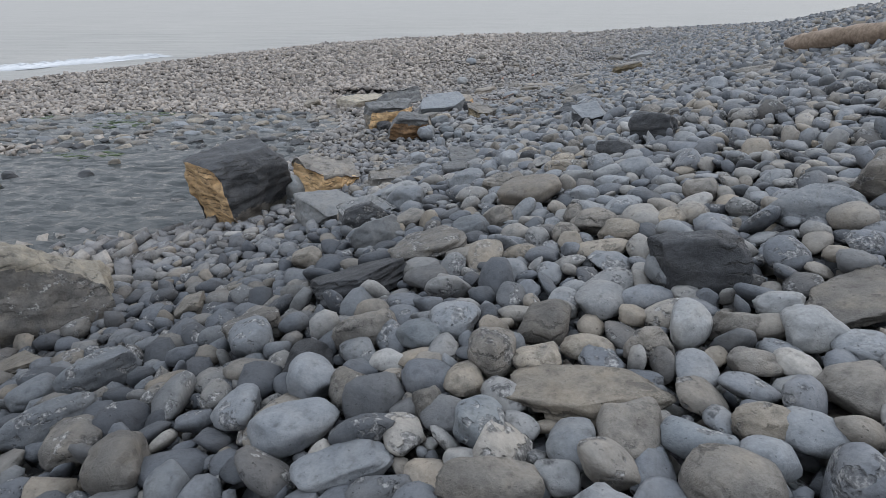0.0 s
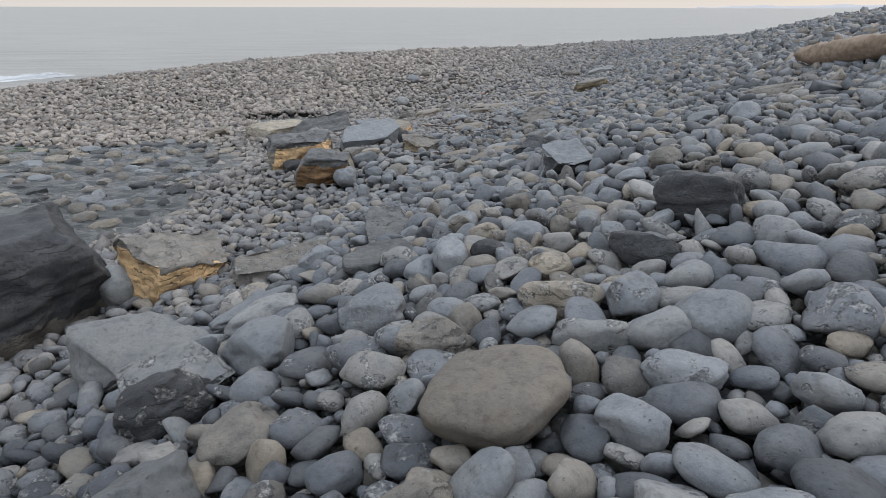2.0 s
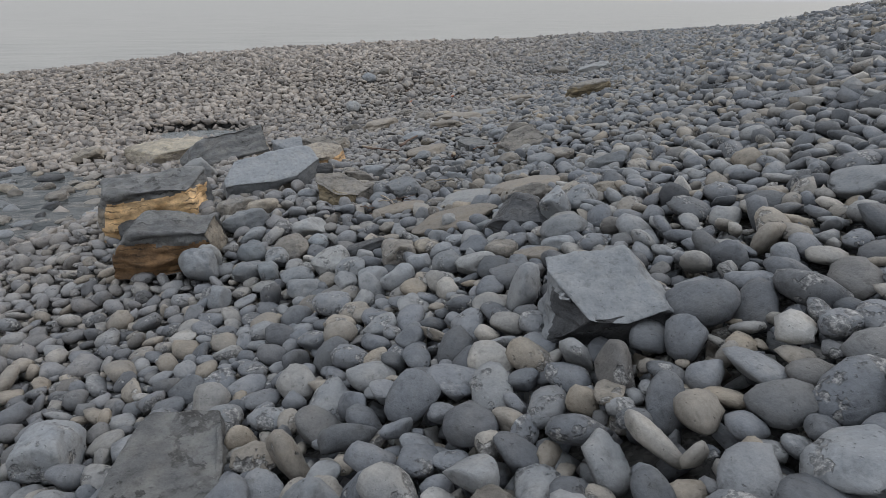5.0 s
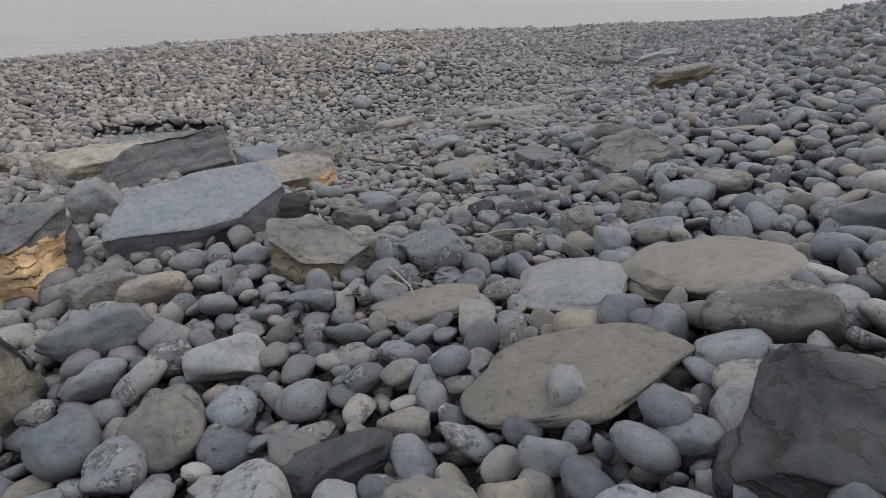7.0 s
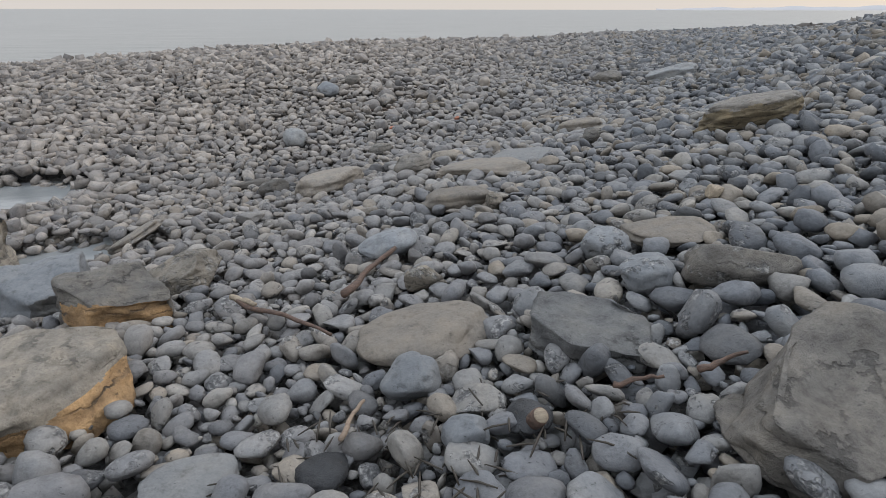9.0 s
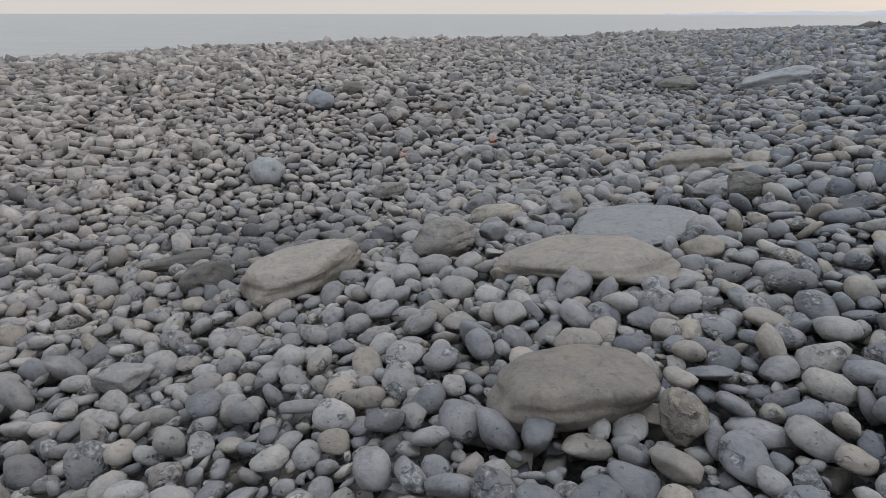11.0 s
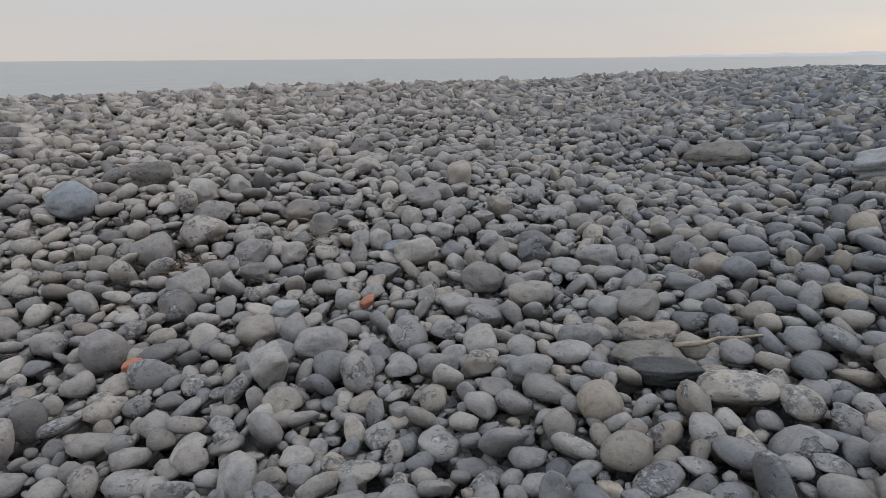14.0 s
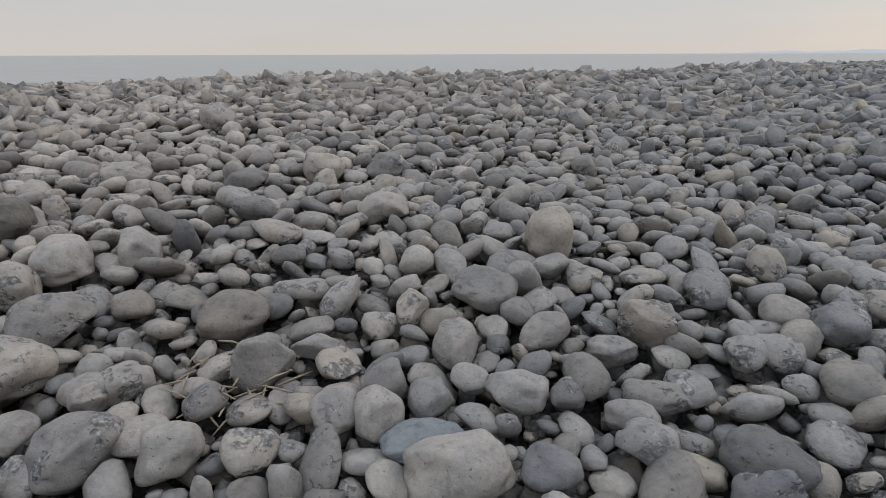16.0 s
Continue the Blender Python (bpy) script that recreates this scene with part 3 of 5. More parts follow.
stone(1.04, 2.09, 0.17, 0.24, 0.20, -27, "cobble", "pale")
stone(-0.57, 2.10, 0.22, 0.30, 0.22, 15, "cobble", "grey")
stone(1.80, 2.15, 0.46, 0.60, 0.08, -40, "slab", "brown")
stone(1.46, 2.21, 0.20, 0.14, 0.12, -34, "angular", "pale")
stone(-1.91, 2.24, 0.45, 0.20, 0.23, 41, "angular", "grey")
stone(-0.65, 2.30, 0.27, 0.25, 0.16, 16, "angular", "dark")
stone(0.47, 2.32, 0.25, 0.35, 0.19, -12, "cobble", "brown")
stone(-0.11, 2.36, 0.24, 0.23, 0.14, 3, "cobble", "blue")
stone(0.06, 2.46, 0.27, 0.27, 0.16, -1, "cobble", "grey")
stone(-0.39, 2.52, 0.33, 0.25, 0.20, 9, "angular", "brown")
stone(1.27, 2.59, 0.48, 0.22, 0.35, -26, "angular", "dark")
stone(1.17, 2.71, 0.23, 0.31, 0.23, -24, "cobble", "grey")
stone(-2.36, 2.72, 0.27, 0.37, 0.19, 41, "cobble", "grey")
stone(-1.05, 2.72, 0.24, 0.33, 0.22, 21, "cobble", "grey")
stone(-1.96, 2.74, 0.45, 0.21, 0.27, 36, "angular", "grey")
stone(-1.11, 2.92, 0.35, 0.29, 0.21, 21, "angular", "brown")
stone(2.16, 3.17, 0.49, 0.29, 0.23, -34, "cobble", "grey")
stone(0.97, 3.19, 0.32, 0.24, 0.11, -17, "cobble", "tan")
stone(2.63, 3.24, 0.46, 0.28, 0.33, -39, "angular", "brown")
stone(-0.52, 3.35, 0.71, 0.41, 0.18, 9, "slab", "dark")
stone(0.49, 3.37, 0.24, 0.25, 0.11, -8, "cobble", "tan")
stone(1.13, 3.43, 0.28, 0.22, 0.15, -37, "cobble", "tan")
stone(-3.03, 3.47, 0.34, 0.45, 0.07, 41, "slab", "tan")
stone(1.46, 3.50, 0.23, 0.24, 0.14, -44, "cobble", "tan")
stone(0.82, 3.56, 0.18, 0.20, 0.15, -24, "cobble", "brown")
stone(1.35, 3.63, 0.18, 0.10, 0.11, -39, "angular", "tan")
stone(1.06, 3.69, 0.29, 0.28, 0.17, -30, "cobble", "brown")
stone(-0.09, 3.85, 0.56, 0.57, 0.16, 1, "slab", "brown")
stone(1.28, 3.89, 0.26, 0.27, 0.17, -32, "cobble", "grey")
stone(1.83, 3.92, 0.25, 0.21, 0.18, -44, "cobble", "brown")
stone(0.96, 3.95, 0.18, 0.17, 0.15, -23, "angular", "brown")
stone(-2.00, 4.01, 0.27, 0.36, 0.16, 27, "angular", "tan")
stone(0.22, 4.11, 0.30, 0.24, 0.18, 1, "angular", "grey")
stone(0.40, 4.24, 0.31, 0.15, 0.18, -4, "angular", "brown")
stone(-1.68, 4.26, 0.21, 0.28, 0.10, 22, "angular", "tan")
stone(1.15, 4.44, 0.24, 0.23, 0.16, -22, "cobble", "grey")
stone(-1.17, 4.55, 0.26, 0.36, 0.18, 32, "cobble", "tan")
stone(-0.57, 4.59, 0.46, 0.37, 0.28, 20, "angular", "pale")
stone(1.41, 4.63, 0.30, 0.21, 0.14, -26, "cobble", "grey")
stone(0.74, 4.64, 0.54, 0.46, 0.26, -11, "worn", "worntan")
stone(1.69, 4.97, 0.32, 0.32, 0.17, -46, "cobble", "grey")
stone(-0.29, 4.98, 0.34, 0.46, 0.16, 12, "cobble", "brown")
stone(1.20, 5.03, 0.34, 0.15, 0.16, -30, "angular", "pale")
stone(0.56, 5.27, 0.38, 0.18, 0.23, -4, "angular", "brown")
stone(1.49, 5.28, 0.25, 0.32, 0.21, -22, "cobble", "grey")
stone(-0.78, 5.44, 0.49, 0.35, 0.30, 18, "angular", "dark")
stone(1.21, 5.45, 0.43, 0.27, 0.20, -30, "cobble", "tan")
stone(1.76, 5.79, 0.40, 0.24, 0.22, -47, "angular", "dark")
stone(-0.38, 5.81, 0.42, 0.58, 0.27, 22, "cobble", "grey")
stone(0.25, 5.83, 0.38, 0.43, 0.22, 11, "cobble", "grey")
stone(1.27, 5.90, 0.26, 0.24, 0.15, -29, "cobble", "tan")
stone(2.08, 6.27, 0.12, 0.17, 0.12, -51, "cobble", "grey")
stone(2.29, 6.28, 0.53, 0.24, 0.38, -47, "block", "dark")
stone(1.96, 6.28, 0.12, 0.12, 0.07, -48, "cobble", "grey")
stone(1.74, 6.35, 0.14, 0.16, 0.10, -40, "cobble", "grey")
stone(-0.49, 6.38, 0.52, 0.34, 0.22, 26, "angular", "pale")
stone(0.54, 6.38, 0.21, 0.26, 0.17, 3, "cobble", "grey")
stone(0.75, 6.39, 0.23, 0.32, 0.25, -5, "cobble", "grey")
stone(0.99, 6.40, 0.23, 0.12, 0.19, -13, "angular", "dark")
stone(1.69, 6.52, 0.15, 0.21, 0.18, -34, "cobble", "grey")
stone(1.53, 6.60, 0.15, 0.21, 0.18, -27, "cobble", "brown")
stone(1.29, 6.63, 0.28, 0.29, 0.20, -18, "cobble", "grey")
stone(-0.61, 6.64, 0.64, 0.29, 0.14, 33, "slab", "grey")
stone(2.12, 6.66, 0.20, 0.15, 0.11, -43, "cobble", "grey")
stone(0.79, 6.79, 0.25, 0.21, 0.18, 2, "cobble", "grey")
stone(2.59, 6.90, 0.25, 0.19, 0.13, -47, "cobble", "grey")
stone(1.70, 6.91, 0.23, 0.24, 0.16, -28, "cobble", "brown")
stone(1.06, 6.99, 0.27, 0.24, 0.16, -7, "cobble", "tan")
stone(2.82, 7.15, 0.26, 0.12, 0.18, -47, "angular", "brown")
stone(0.94, 7.36, 0.25, 0.16, 0.21, -2, "angular", "brown")
stone(0.95, 7.47, 0.28, 0.34, 0.20, -7, "cobble", "grey")
stone(-0.25, 7.48, 0.37, 0.17, 0.23, 27, "angular", "grey")
stone(2.38, 7.54, 0.25, 0.27, 0.15, -34, "cobble", "grey")
stone(1.46, 7.65, 0.23, 0.31, 0.20, -14, "cobble", "brown")
stone(2.74, 7.67, 0.27, 0.37, 0.24, -36, "cobble", "brown")
stone(-2.14, 7.88, 0.37, 0.51, 0.43, 26, "cobble", "pale")
stone(0.93, 8.00, 0.22, 0.12, 0.20, -5, "angular", "grey")
stone(4.02, 8.71, 0.32, 0.44, 0.27, -43, "cobble", "grey")
stone(-0.39, 8.84, 0.27, 0.37, 0.25, 14, "cobble", "grey")
stone(3.95, 9.38, 0.35, 0.43, 0.16, -37, "cobble", "grey")
stone(2.17, 9.76, 0.33, 0.16, 0.07, -42, "worn", "worntan")
stone(2.32, 9.79, 0.24, 0.15, 0.11, -46, "cobble", "grey")
stone(1.82, 9.92, 0.29, 0.17, 0.14, -25, "cobble", "pale")
stone(2.41, 9.96, 0.31, 0.28, 0.18, -43, "cobble", "grey")
stone(2.00, 10.01, 0.24, 0.18, 0.14, -30, "cobble", "brown")
stone(1.67, 10.10, 0.24, 0.24, 0.17, -16, "cobble", "grey")
stone(1.32, 10.14, 0.25, 0.20, 0.18, -2, "cobble", "grey")
stone(5.25, 10.18, 0.71, 0.63, 0.15, -42, "slab", "brown")
stone(1.48, 10.32, 0.18, 0.19, 0.15, -7, "cobble", "grey")
stone(1.15, 10.33, 0.22, 0.23, 0.16, 5, "cobble", "grey")
stone(1.66, 10.45, 0.19, 0.17, 0.12, -12, "cobble", "grey")
stone(0.63, 10.47, 0.26, 0.25, 0.18, 21, "cobble", "grey")
stone(2.53, 10.47, 0.22, 0.31, 0.26, -36, "cobble", "grey")
stone(2.74, 10.54, 0.22, 0.31, 0.20, -39, "cobble", "grey")
stone(1.80, 10.54, 0.20, 0.14, 0.12, -16, "cobble", "grey")
stone(1.35, 10.61, 0.27, 0.31, 0.23, -2, "angular", "brown")
stone(0.97, 10.61, 0.25, 0.32, 0.18, 10, "cobble", "grey")
stone(-0.04, 10.62, 0.20, 0.23, 0.19, 35, "cobble", "grey")
stone(1.54, 10.67, 0.16, 0.21, 0.13, -8, "cobble", "tan")
stone(2.98, 10.71, 0.25, 0.19, 0.12, -41, "cobble", "tan")
stone(2.04, 10.75, 0.18, 0.13, 0.08, -34, "cobble", "grey")
stone(0.54, 10.77, 0.25, 0.28, 0.15, 20, "cobble", "grey")
stone(1.68, 10.81, 0.16, 0.12, 0.13, -18, "cobble", "grey")
stone(0.81, 10.85, 0.32, 0.40, 0.22, 13, "cobble", "pale")
stone(0.30, 10.90, 0.17, 0.23, 0.20, 25, "cobble", "blue")
stone(0.12, 10.99, 0.26, 0.18, 0.19, 28, "angular", "grey")
stone(1.07, 11.01, 0.40, 0.18, 0.12, 9, "slab", "dark")
stone(1.96, 11.04, 0.19, 0.12, 0.09, -26, "cobble", "grey")
stone(1.81, 11.05, 0.14, 0.19, 0.17, -20, "cobble", "pale")
stone(2.33, 11.07, 0.23, 0.21, 0.11, -36, "cobble", "grey")
stone(2.50, 11.09, 0.33, 0.15, 0.20, -40, "angular", "brown")
stone(-0.31, 11.16, 0.27, 0.38, 0.32, 34, "cobble", "grey")
stone(0.33, 11.17, 0.22, 0.24, 0.16, 31, "cobble", "grey")
stone(1.86, 11.18, 0.79, 0.53, 0.11, -13, "worn", "worntan")
stone(0.10, 11.32, 0.24, 0.32, 0.20, 35, "cobble", "blue")
stone(0.43, 11.35, 0.30, 0.38, 0.18, 26, "cobble", "brown")
stone(0.66, 11.40, 0.19, 0.24, 0.14, 19, "cobble", "blue")
stone(2.52, 11.20, 0.42, 0.28, 0.20, -15, "cobble", "brown")
stone(0.04, 11.69, 0.27, 0.13, 0.16, 31, "angular", "grey")
stone(0.56, 11.73, 0.34, 0.28, 0.21, 19, "angular", "pale")
stone(2.62, 11.76, 0.74, 0.75, 0.13, -24, "worn", "worntan")
stone(3.50, 11.89, 0.40, 0.18, 0.19, -35, "angular", "grey")
stone(2.10, 11.97, 0.53, 0.69, 0.08, -14, "worn", "worngrey")
stone(-0.08, 12.00, 0.49, 0.22, 0.24, 23, "angular", "grey")
stone(1.42, 12.03, 0.54, 0.35, 0.08, -2, "worn", "worntan")
stone(-1.24, 12.27, 0.28, 0.36, 0.23, 36, "angular", "dark")
stone(2.67, 12.33, 0.19, 0.14, 0.13, -46, "cobble", "brown")
stone(2.45, 12.40, 0.21, 0.21, 0.18, -38, "cobble", "grey")
stone(0.01, 12.44, 0.41, 0.20, 0.17, 19, "angular", "tan")
stone(-0.23, 12.45, 0.43, 0.27, 0.21, 22, "angular", "brown")
stone(1.23, 12.45, 0.21, 0.26, 0.15, 1, "cobble", "grey")
stone(2.71, 12.46, 0.37, 0.22, 0.14, -44, "cobble", "grey")
stone(2.02, 12.57, 0.15, 0.11, 0.13, -19, "angular", "brown")
stone(1.51, 12.60, 0.40, 0.36, 0.26, 2, "cobble", "grey")
stone(1.82, 12.60, 0.18, 0.22, 0.17, -11, "cobble", "brown")
stone(1.26, 12.70, 0.18, 0.25, 0.22, 12, "cobble", "grey")
stone(2.95, 12.71, 0.17, 0.13, 0.12, -44, "cobble", "grey")
stone(2.73, 12.72, 0.27, 0.12, 0.19, -39, "angular", "brown")
stone(2.39, 12.77, 0.22, 0.26, 0.20, -29, "cobble", "brown")
stone(1.13, 12.79, 0.45, 0.20, 0.21, 3, "angular", "brown")
stone(0.44, 12.85, 0.23, 0.17, 0.13, 35, "cobble", "grey")
stone(0.88, 12.90, 0.65, 0.29, 0.24, -0, "angular", "tan")
stone(3.11, 12.92, 0.35, 0.27, 0.17, -43, "cobble", "grey")
stone(3.35, 12.94, 0.38, 0.23, 0.16, -47, "cobble", "brown")
stone(2.15, 12.96, 0.23, 0.10, 0.16, -19, "angular", "grey")
stone(1.07, 12.99, 0.35, 0.32, 0.09, 16, "slab", "blue")
stone(0.75, 13.14, 0.18, 0.26, 0.22, 23, "cobble", "blue")
stone(1.53, 13.22, 0.14, 0.19, 0.12, 1, "cobble", "grey")
stone(2.15, 13.30, 0.32, 0.24, 0.15, -16, "cobble", "dark")
stone(1.05, 13.35, 0.36, 0.16, 0.21, 14, "angular", "brown")
stone(1.45, 13.35, 0.17, 0.15, 0.12, 3, "angular", "brown")
stone(2.85, 13.36, 0.32, 0.21, 0.15, -32, "cobble", "brown")
stone(3.22, 13.45, 0.22, 0.19, 0.13, -37, "cobble", "grey")
stone(1.91, 13.46, 0.21, 0.12, 0.15, -9, "angular", "dark")
stone(2.26, 13.61, 0.18, 0.18, 0.15, -17, "angular", "grey")
stone(0.52, 13.63, 0.35, 0.20, 0.25, 24, "angular", "dark")
stone(0.91, 13.80, 0.26, 0.26, 0.15, 14, "cobble", "brown")
stone(1.19, 13.83, 0.29, 0.19, 0.17, 8, "angular", "grey")
stone(3.37, 14.08, 0.26, 0.18, 0.12, -50, "cobble", "grey")
stone(4.14, 14.11, 0.36, 0.16, 0.05, -42, "worn", "worntan")
stone(1.57, 14.22, 0.18, 0.18, 0.08, 7, "cobble", "dark")
stone(3.40, 14.23, 0.26, 0.16, 0.12, -48, "cobble", "grey")
stone(1.15, 14.25, 0.31, 0.23, 0.05, 22, "worn", "worngrey")
stone(2.05, 14.27, 0.17, 0.15, 0.12, -11, "cobble", "grey")
stone(2.28, 14.29, 0.17, 0.18, 0.08, -19, "cobble", "dark")
stone(-1.10, 14.29, 0.41, 0.54, 0.40, 23, "angular", "pale")
stone(1.90, 14.68, 0.25, 0.25, 0.17, -4, "cobble", "grey")
stone(3.37, 14.83, 0.48, 0.28, 0.22, -38, "cobble", "brown")
stone(3.04, 14.99, 0.25, 0.25, 0.18, -30, "cobble", "grey")
stone(2.00, 15.03, 0.65, 0.49, 0.13, -6, "worn", "worntan")
stone(3.05, 15.48, 0.26, 0.30, 0.19, -33, "cobble", "grey")
stone(3.42, 15.55, 0.53, 0.46, 0.08, -39, "worn", "worntan")
stone(2.07, 15.62, 0.24, 0.11, 0.15, -6, "angular", "tan")
stone(0.61, 16.23, 0.48, 0.40, 0.26, 18, "angular", "tan")
stone(1.90, 16.25, 0.41, 0.32, 0.17, -2, "cobble", "grey")
stone(2.76, 16.92, 0.14, 0.18, 0.15, -13, "angular", "tan")
stone(2.49, 17.20, 0.58, 0.41, 0.17, -9, "worn", "worntan")
stone(-3.83, 17.24, 0.51, 0.37, 0.30, 21, "angular", "tan")
stone(-3.81, 17.43, 0.47, 0.51, 0.28, 30, "angular", "tan")
stone(-0.24, 17.76, 0.54, 0.70, 0.10, 22, "worn", "worntan")
stone(5.48, 17.96, 1.02, 0.51, 0.33, -35, "slab", "yellow")
stone(0.71, 17.97, 0.27, 0.14, 0.13, 11, "angular", "dark")
stone(3.66, 18.35, 0.23, 0.21, 0.13, -48, "cobble", "tan")
stone(3.01, 18.39, 0.98, 0.55, 0.16, -31, "worn", "worntan")
stone(2.03, 18.67, 0.18, 0.20, 0.13, 5, "cobble", "brown")
stone(2.42, 18.74, 0.17, 0.23, 0.10, -8, "cobble", "grey")
stone(2.22, 18.75, 0.21, 0.16, 0.13, -2, "cobble", "tan")
stone(3.22, 18.96, 0.16, 0.10, 0.09, -28, "angular", "tan")
stone(3.55, 18.97, 0.80, 0.85, 0.10, -35, "worn", "worngrey")
stone(1.42, 19.05, 0.82, 0.67, 0.24, 20, "worn", "worntan")
stone(2.34, 19.19, 0.45, 0.53, 0.27, -5, "cobble", "brown")
stone(2.69, 19.23, 0.22, 0.17, 0.16, -13, "angular", "grey")
stone(4.53, 19.24, 0.38, 0.33, 0.22, -47, "cobble", "brown")
stone(0.74, 19.26, 0.36, 0.25, 0.21, 32, "cobble", "brown")
stone(4.47, 19.37, 0.24, 0.26, 0.14, -44, "cobble", "grey")
stone(4.40, 19.45, 0.26, 0.27, 0.15, -47, "cobble", "brown")
stone(3.52, 19.45, 0.19, 0.20, 0.11, -29, "cobble", "grey")
stone(3.79, 19.47, 0.28, 0.21, 0.05, -33, "worn", "worngrey")
stone(1.21, 19.64, 0.18, 0.23, 0.15, 20, "angular", "brown")
stone(3.31, 19.68, 0.23, 0.21, 0.19, -21, "angular", "brown")
stone(2.13, 19.77, 0.24, 0.28, 0.14, 12, "cobble", "brown")
stone(3.38, 19.79, 0.27, 0.38, 0.22, -24, "cobble", "grey")
stone(1.94, 19.80, 0.22, 0.25, 0.13, 17, "cobble", "brown")
stone(2.83, 19.81, 0.42, 0.29, 0.18, -7, "cobble", "tan")
stone(0.40, 19.83, 0.50, 0.23, 0.09, 32, "worn", "worntan")
stone(4.93, 19.86, 0.31, 0.19, 0.10, -48, "cobble", "grey")
stone(4.53, 19.90, 0.22, 0.27, 0.13, -42, "cobble", "grey")
stone(2.79, 20.23, 0.26, 0.36, 0.22, -5, "cobble", "pale")
stone(4.79, 20.43, 0.68, 0.31, 0.20, -40, "worn", "worntan")
stone(2.05, 21.35, 0.38, 0.23, 0.17, 28, "cobble", "brown")
stone(4.87, 21.48, 0.30, 0.19, 0.14, -34, "cobble", "grey")
stone(4.71, 21.77, 0.38, 0.17, 0.08, -40, "slab", "dark")
stone(4.74, 21.92, 0.33, 0.24, 0.08, -28, "worn", "brown")
stone(4.21, 22.00, 0.22, 0.18, 0.13, -21, "cobble", "brown")
stone(0.75, 22.05, 0.41, 0.45, 0.29, 23, "cobble", "pale")
stone(4.43, 22.10, 0.23, 0.15, 0.10, -26, "cobble", "brown")
stone(4.00, 22.11, 0.19, 0.13, 0.14, -13, "angular", "brown")
stone(4.83, 22.12, 0.28, 0.17, 0.12, -36, "cobble", "grey")
stone(3.81, 22.15, 0.20, 0.13, 0.14, -7, "angular", "brown")
stone(4.53, 22.21, 0.22, 0.13, 0.13, -27, "cobble", "brown")
stone(3.42, 22.22, 0.16, 0.23, 0.18, 6, "cobble", "grey")
stone(2.98, 22.37, 0.19, 0.26, 0.22, 18, "cobble", "grey")
stone(4.93, 22.41, 0.22, 0.26, 0.16, -34, "cobble", "brown")
stone(4.77, 22.48, 0.18, 0.18, 0.13, -30, "cobble", "blue")
stone(3.70, 22.53, 0.20, 0.25, 0.14, -3, "cobble", "grey")
stone(3.23, 22.57, 0.29, 0.23, 0.17, 10, "cobble", "brown")
stone(5.29, 22.61, 0.22, 0.13, 0.12, -38, "cobble", "blue")
stone(2.13, 22.63, 0.23, 0.22, 0.22, 34, "cobble", "brown")
stone(5.53, 22.70, 0.21, 0.19, 0.15, -40, "cobble", "grey")
stone(3.08, 22.73, 0.16, 0.22, 0.18, 13, "cobble", "grey")
stone(-0.11, 22.76, 0.24, 0.33, 0.28, 28, "cobble", "dark")
stone(2.86, 22.80, 0.24, 0.23, 0.14, 17, "cobble", "blue")
stone(4.46, 22.84, 0.28, 0.22, 0.15, -20, "cobble", "grey")
stone(4.23, 23.13, 0.28, 0.23, 0.20, -13, "cobble", "grey")
stone(2.35, 23.14, 0.22, 0.25, 0.15, 25, "cobble", "grey")
stone(5.03, 23.22, 0.28, 0.20, 0.16, -27, "cobble", "brown")
stone(2.34, 23.42, 0.27, 0.29, 0.16, 23, "cobble", "blue")
stone(4.65, 23.44, 0.21, 0.12, 0.20, -19, "angular", "blue")
stone(2.75, 23.49, 0.19, 0.11, 0.16, 16, "angular", "grey")
stone(7.77, 23.54, 0.96, 0.44, 0.32, -41, "block", "pale")
stone(4.71, 23.57, 0.25, 0.18, 0.17, -37, "cobble", "grey")
stone(4.51, 23.60, 0.19, 0.12, 0.09, -30, "cobble", "grey")
stone(4.12, 23.64, 0.18, 0.16, 0.12, -15, "cobble", "blue")
stone(3.85, 23.65, 0.33, 0.23, 0.19, -4, "cobble", "grey")
stone(4.42, 23.70, 0.19, 0.16, 0.14, -26, "cobble", "grey")
stone(2.98, 23.78, 0.21, 0.18, 0.15, 27, "cobble", "brown")
stone(2.71, 23.79, 0.28, 0.23, 0.18, 34, "cobble", "grey")
stone(3.75, 23.79, 0.27, 0.16, 0.07, -0, "slab", "blue")
stone(4.42, 23.83, 0.18, 0.14, 0.10, -24, "cobble", "pale")
stone(2.01, 23.85, 0.31, 0.33, 0.19, 25, "cobble", "brown")
stone(5.18, 23.88, 0.21, 0.21, 0.12, -42, "cobble", "brown")
stone(2.47, 23.88, 0.14, 0.15, 0.11, 39, "cobble", "grey")
stone(3.61, 23.89, 0.17, 0.18, 0.15, 5, "cobble", "grey")
stone(4.53, 23.91, 0.23, 0.14, 0.09, -26, "cobble", "pale")
stone(3.47, 23.92, 0.18, 0.17, 0.13, 10, "cobble", "pale")
stone(4.24, 23.94, 0.12, 0.15, 0.12, -17, "cobble", "grey")
stone(3.78, 23.96, 0.16, 0.18, 0.13, -1, "cobble", "pale")
stone(4.07, 23.97, 0.22, 0.18, 0.14, -11, "cobble", "brown")
stone(2.64, 24.00, 0.13, 0.06, 0.12, 33, "angular", "brown")
stone(3.62, 24.05, 0.17, 0.15, 0.14, 4, "cobble", "grey")
stone(2.31, 24.08, 0.35, 0.31, 0.25, 39, "cobble", "brown")
stone(5.03, 24.08, 0.20, 0.16, 0.11, -36, "cobble", "brown")
stone(4.92, 24.08, 0.16, 0.18, 0.11, -33, "cobble", "grey")
stone(2.71, 24.10, 0.19, 0.14, 0.11, 30, "cobble", "grey")
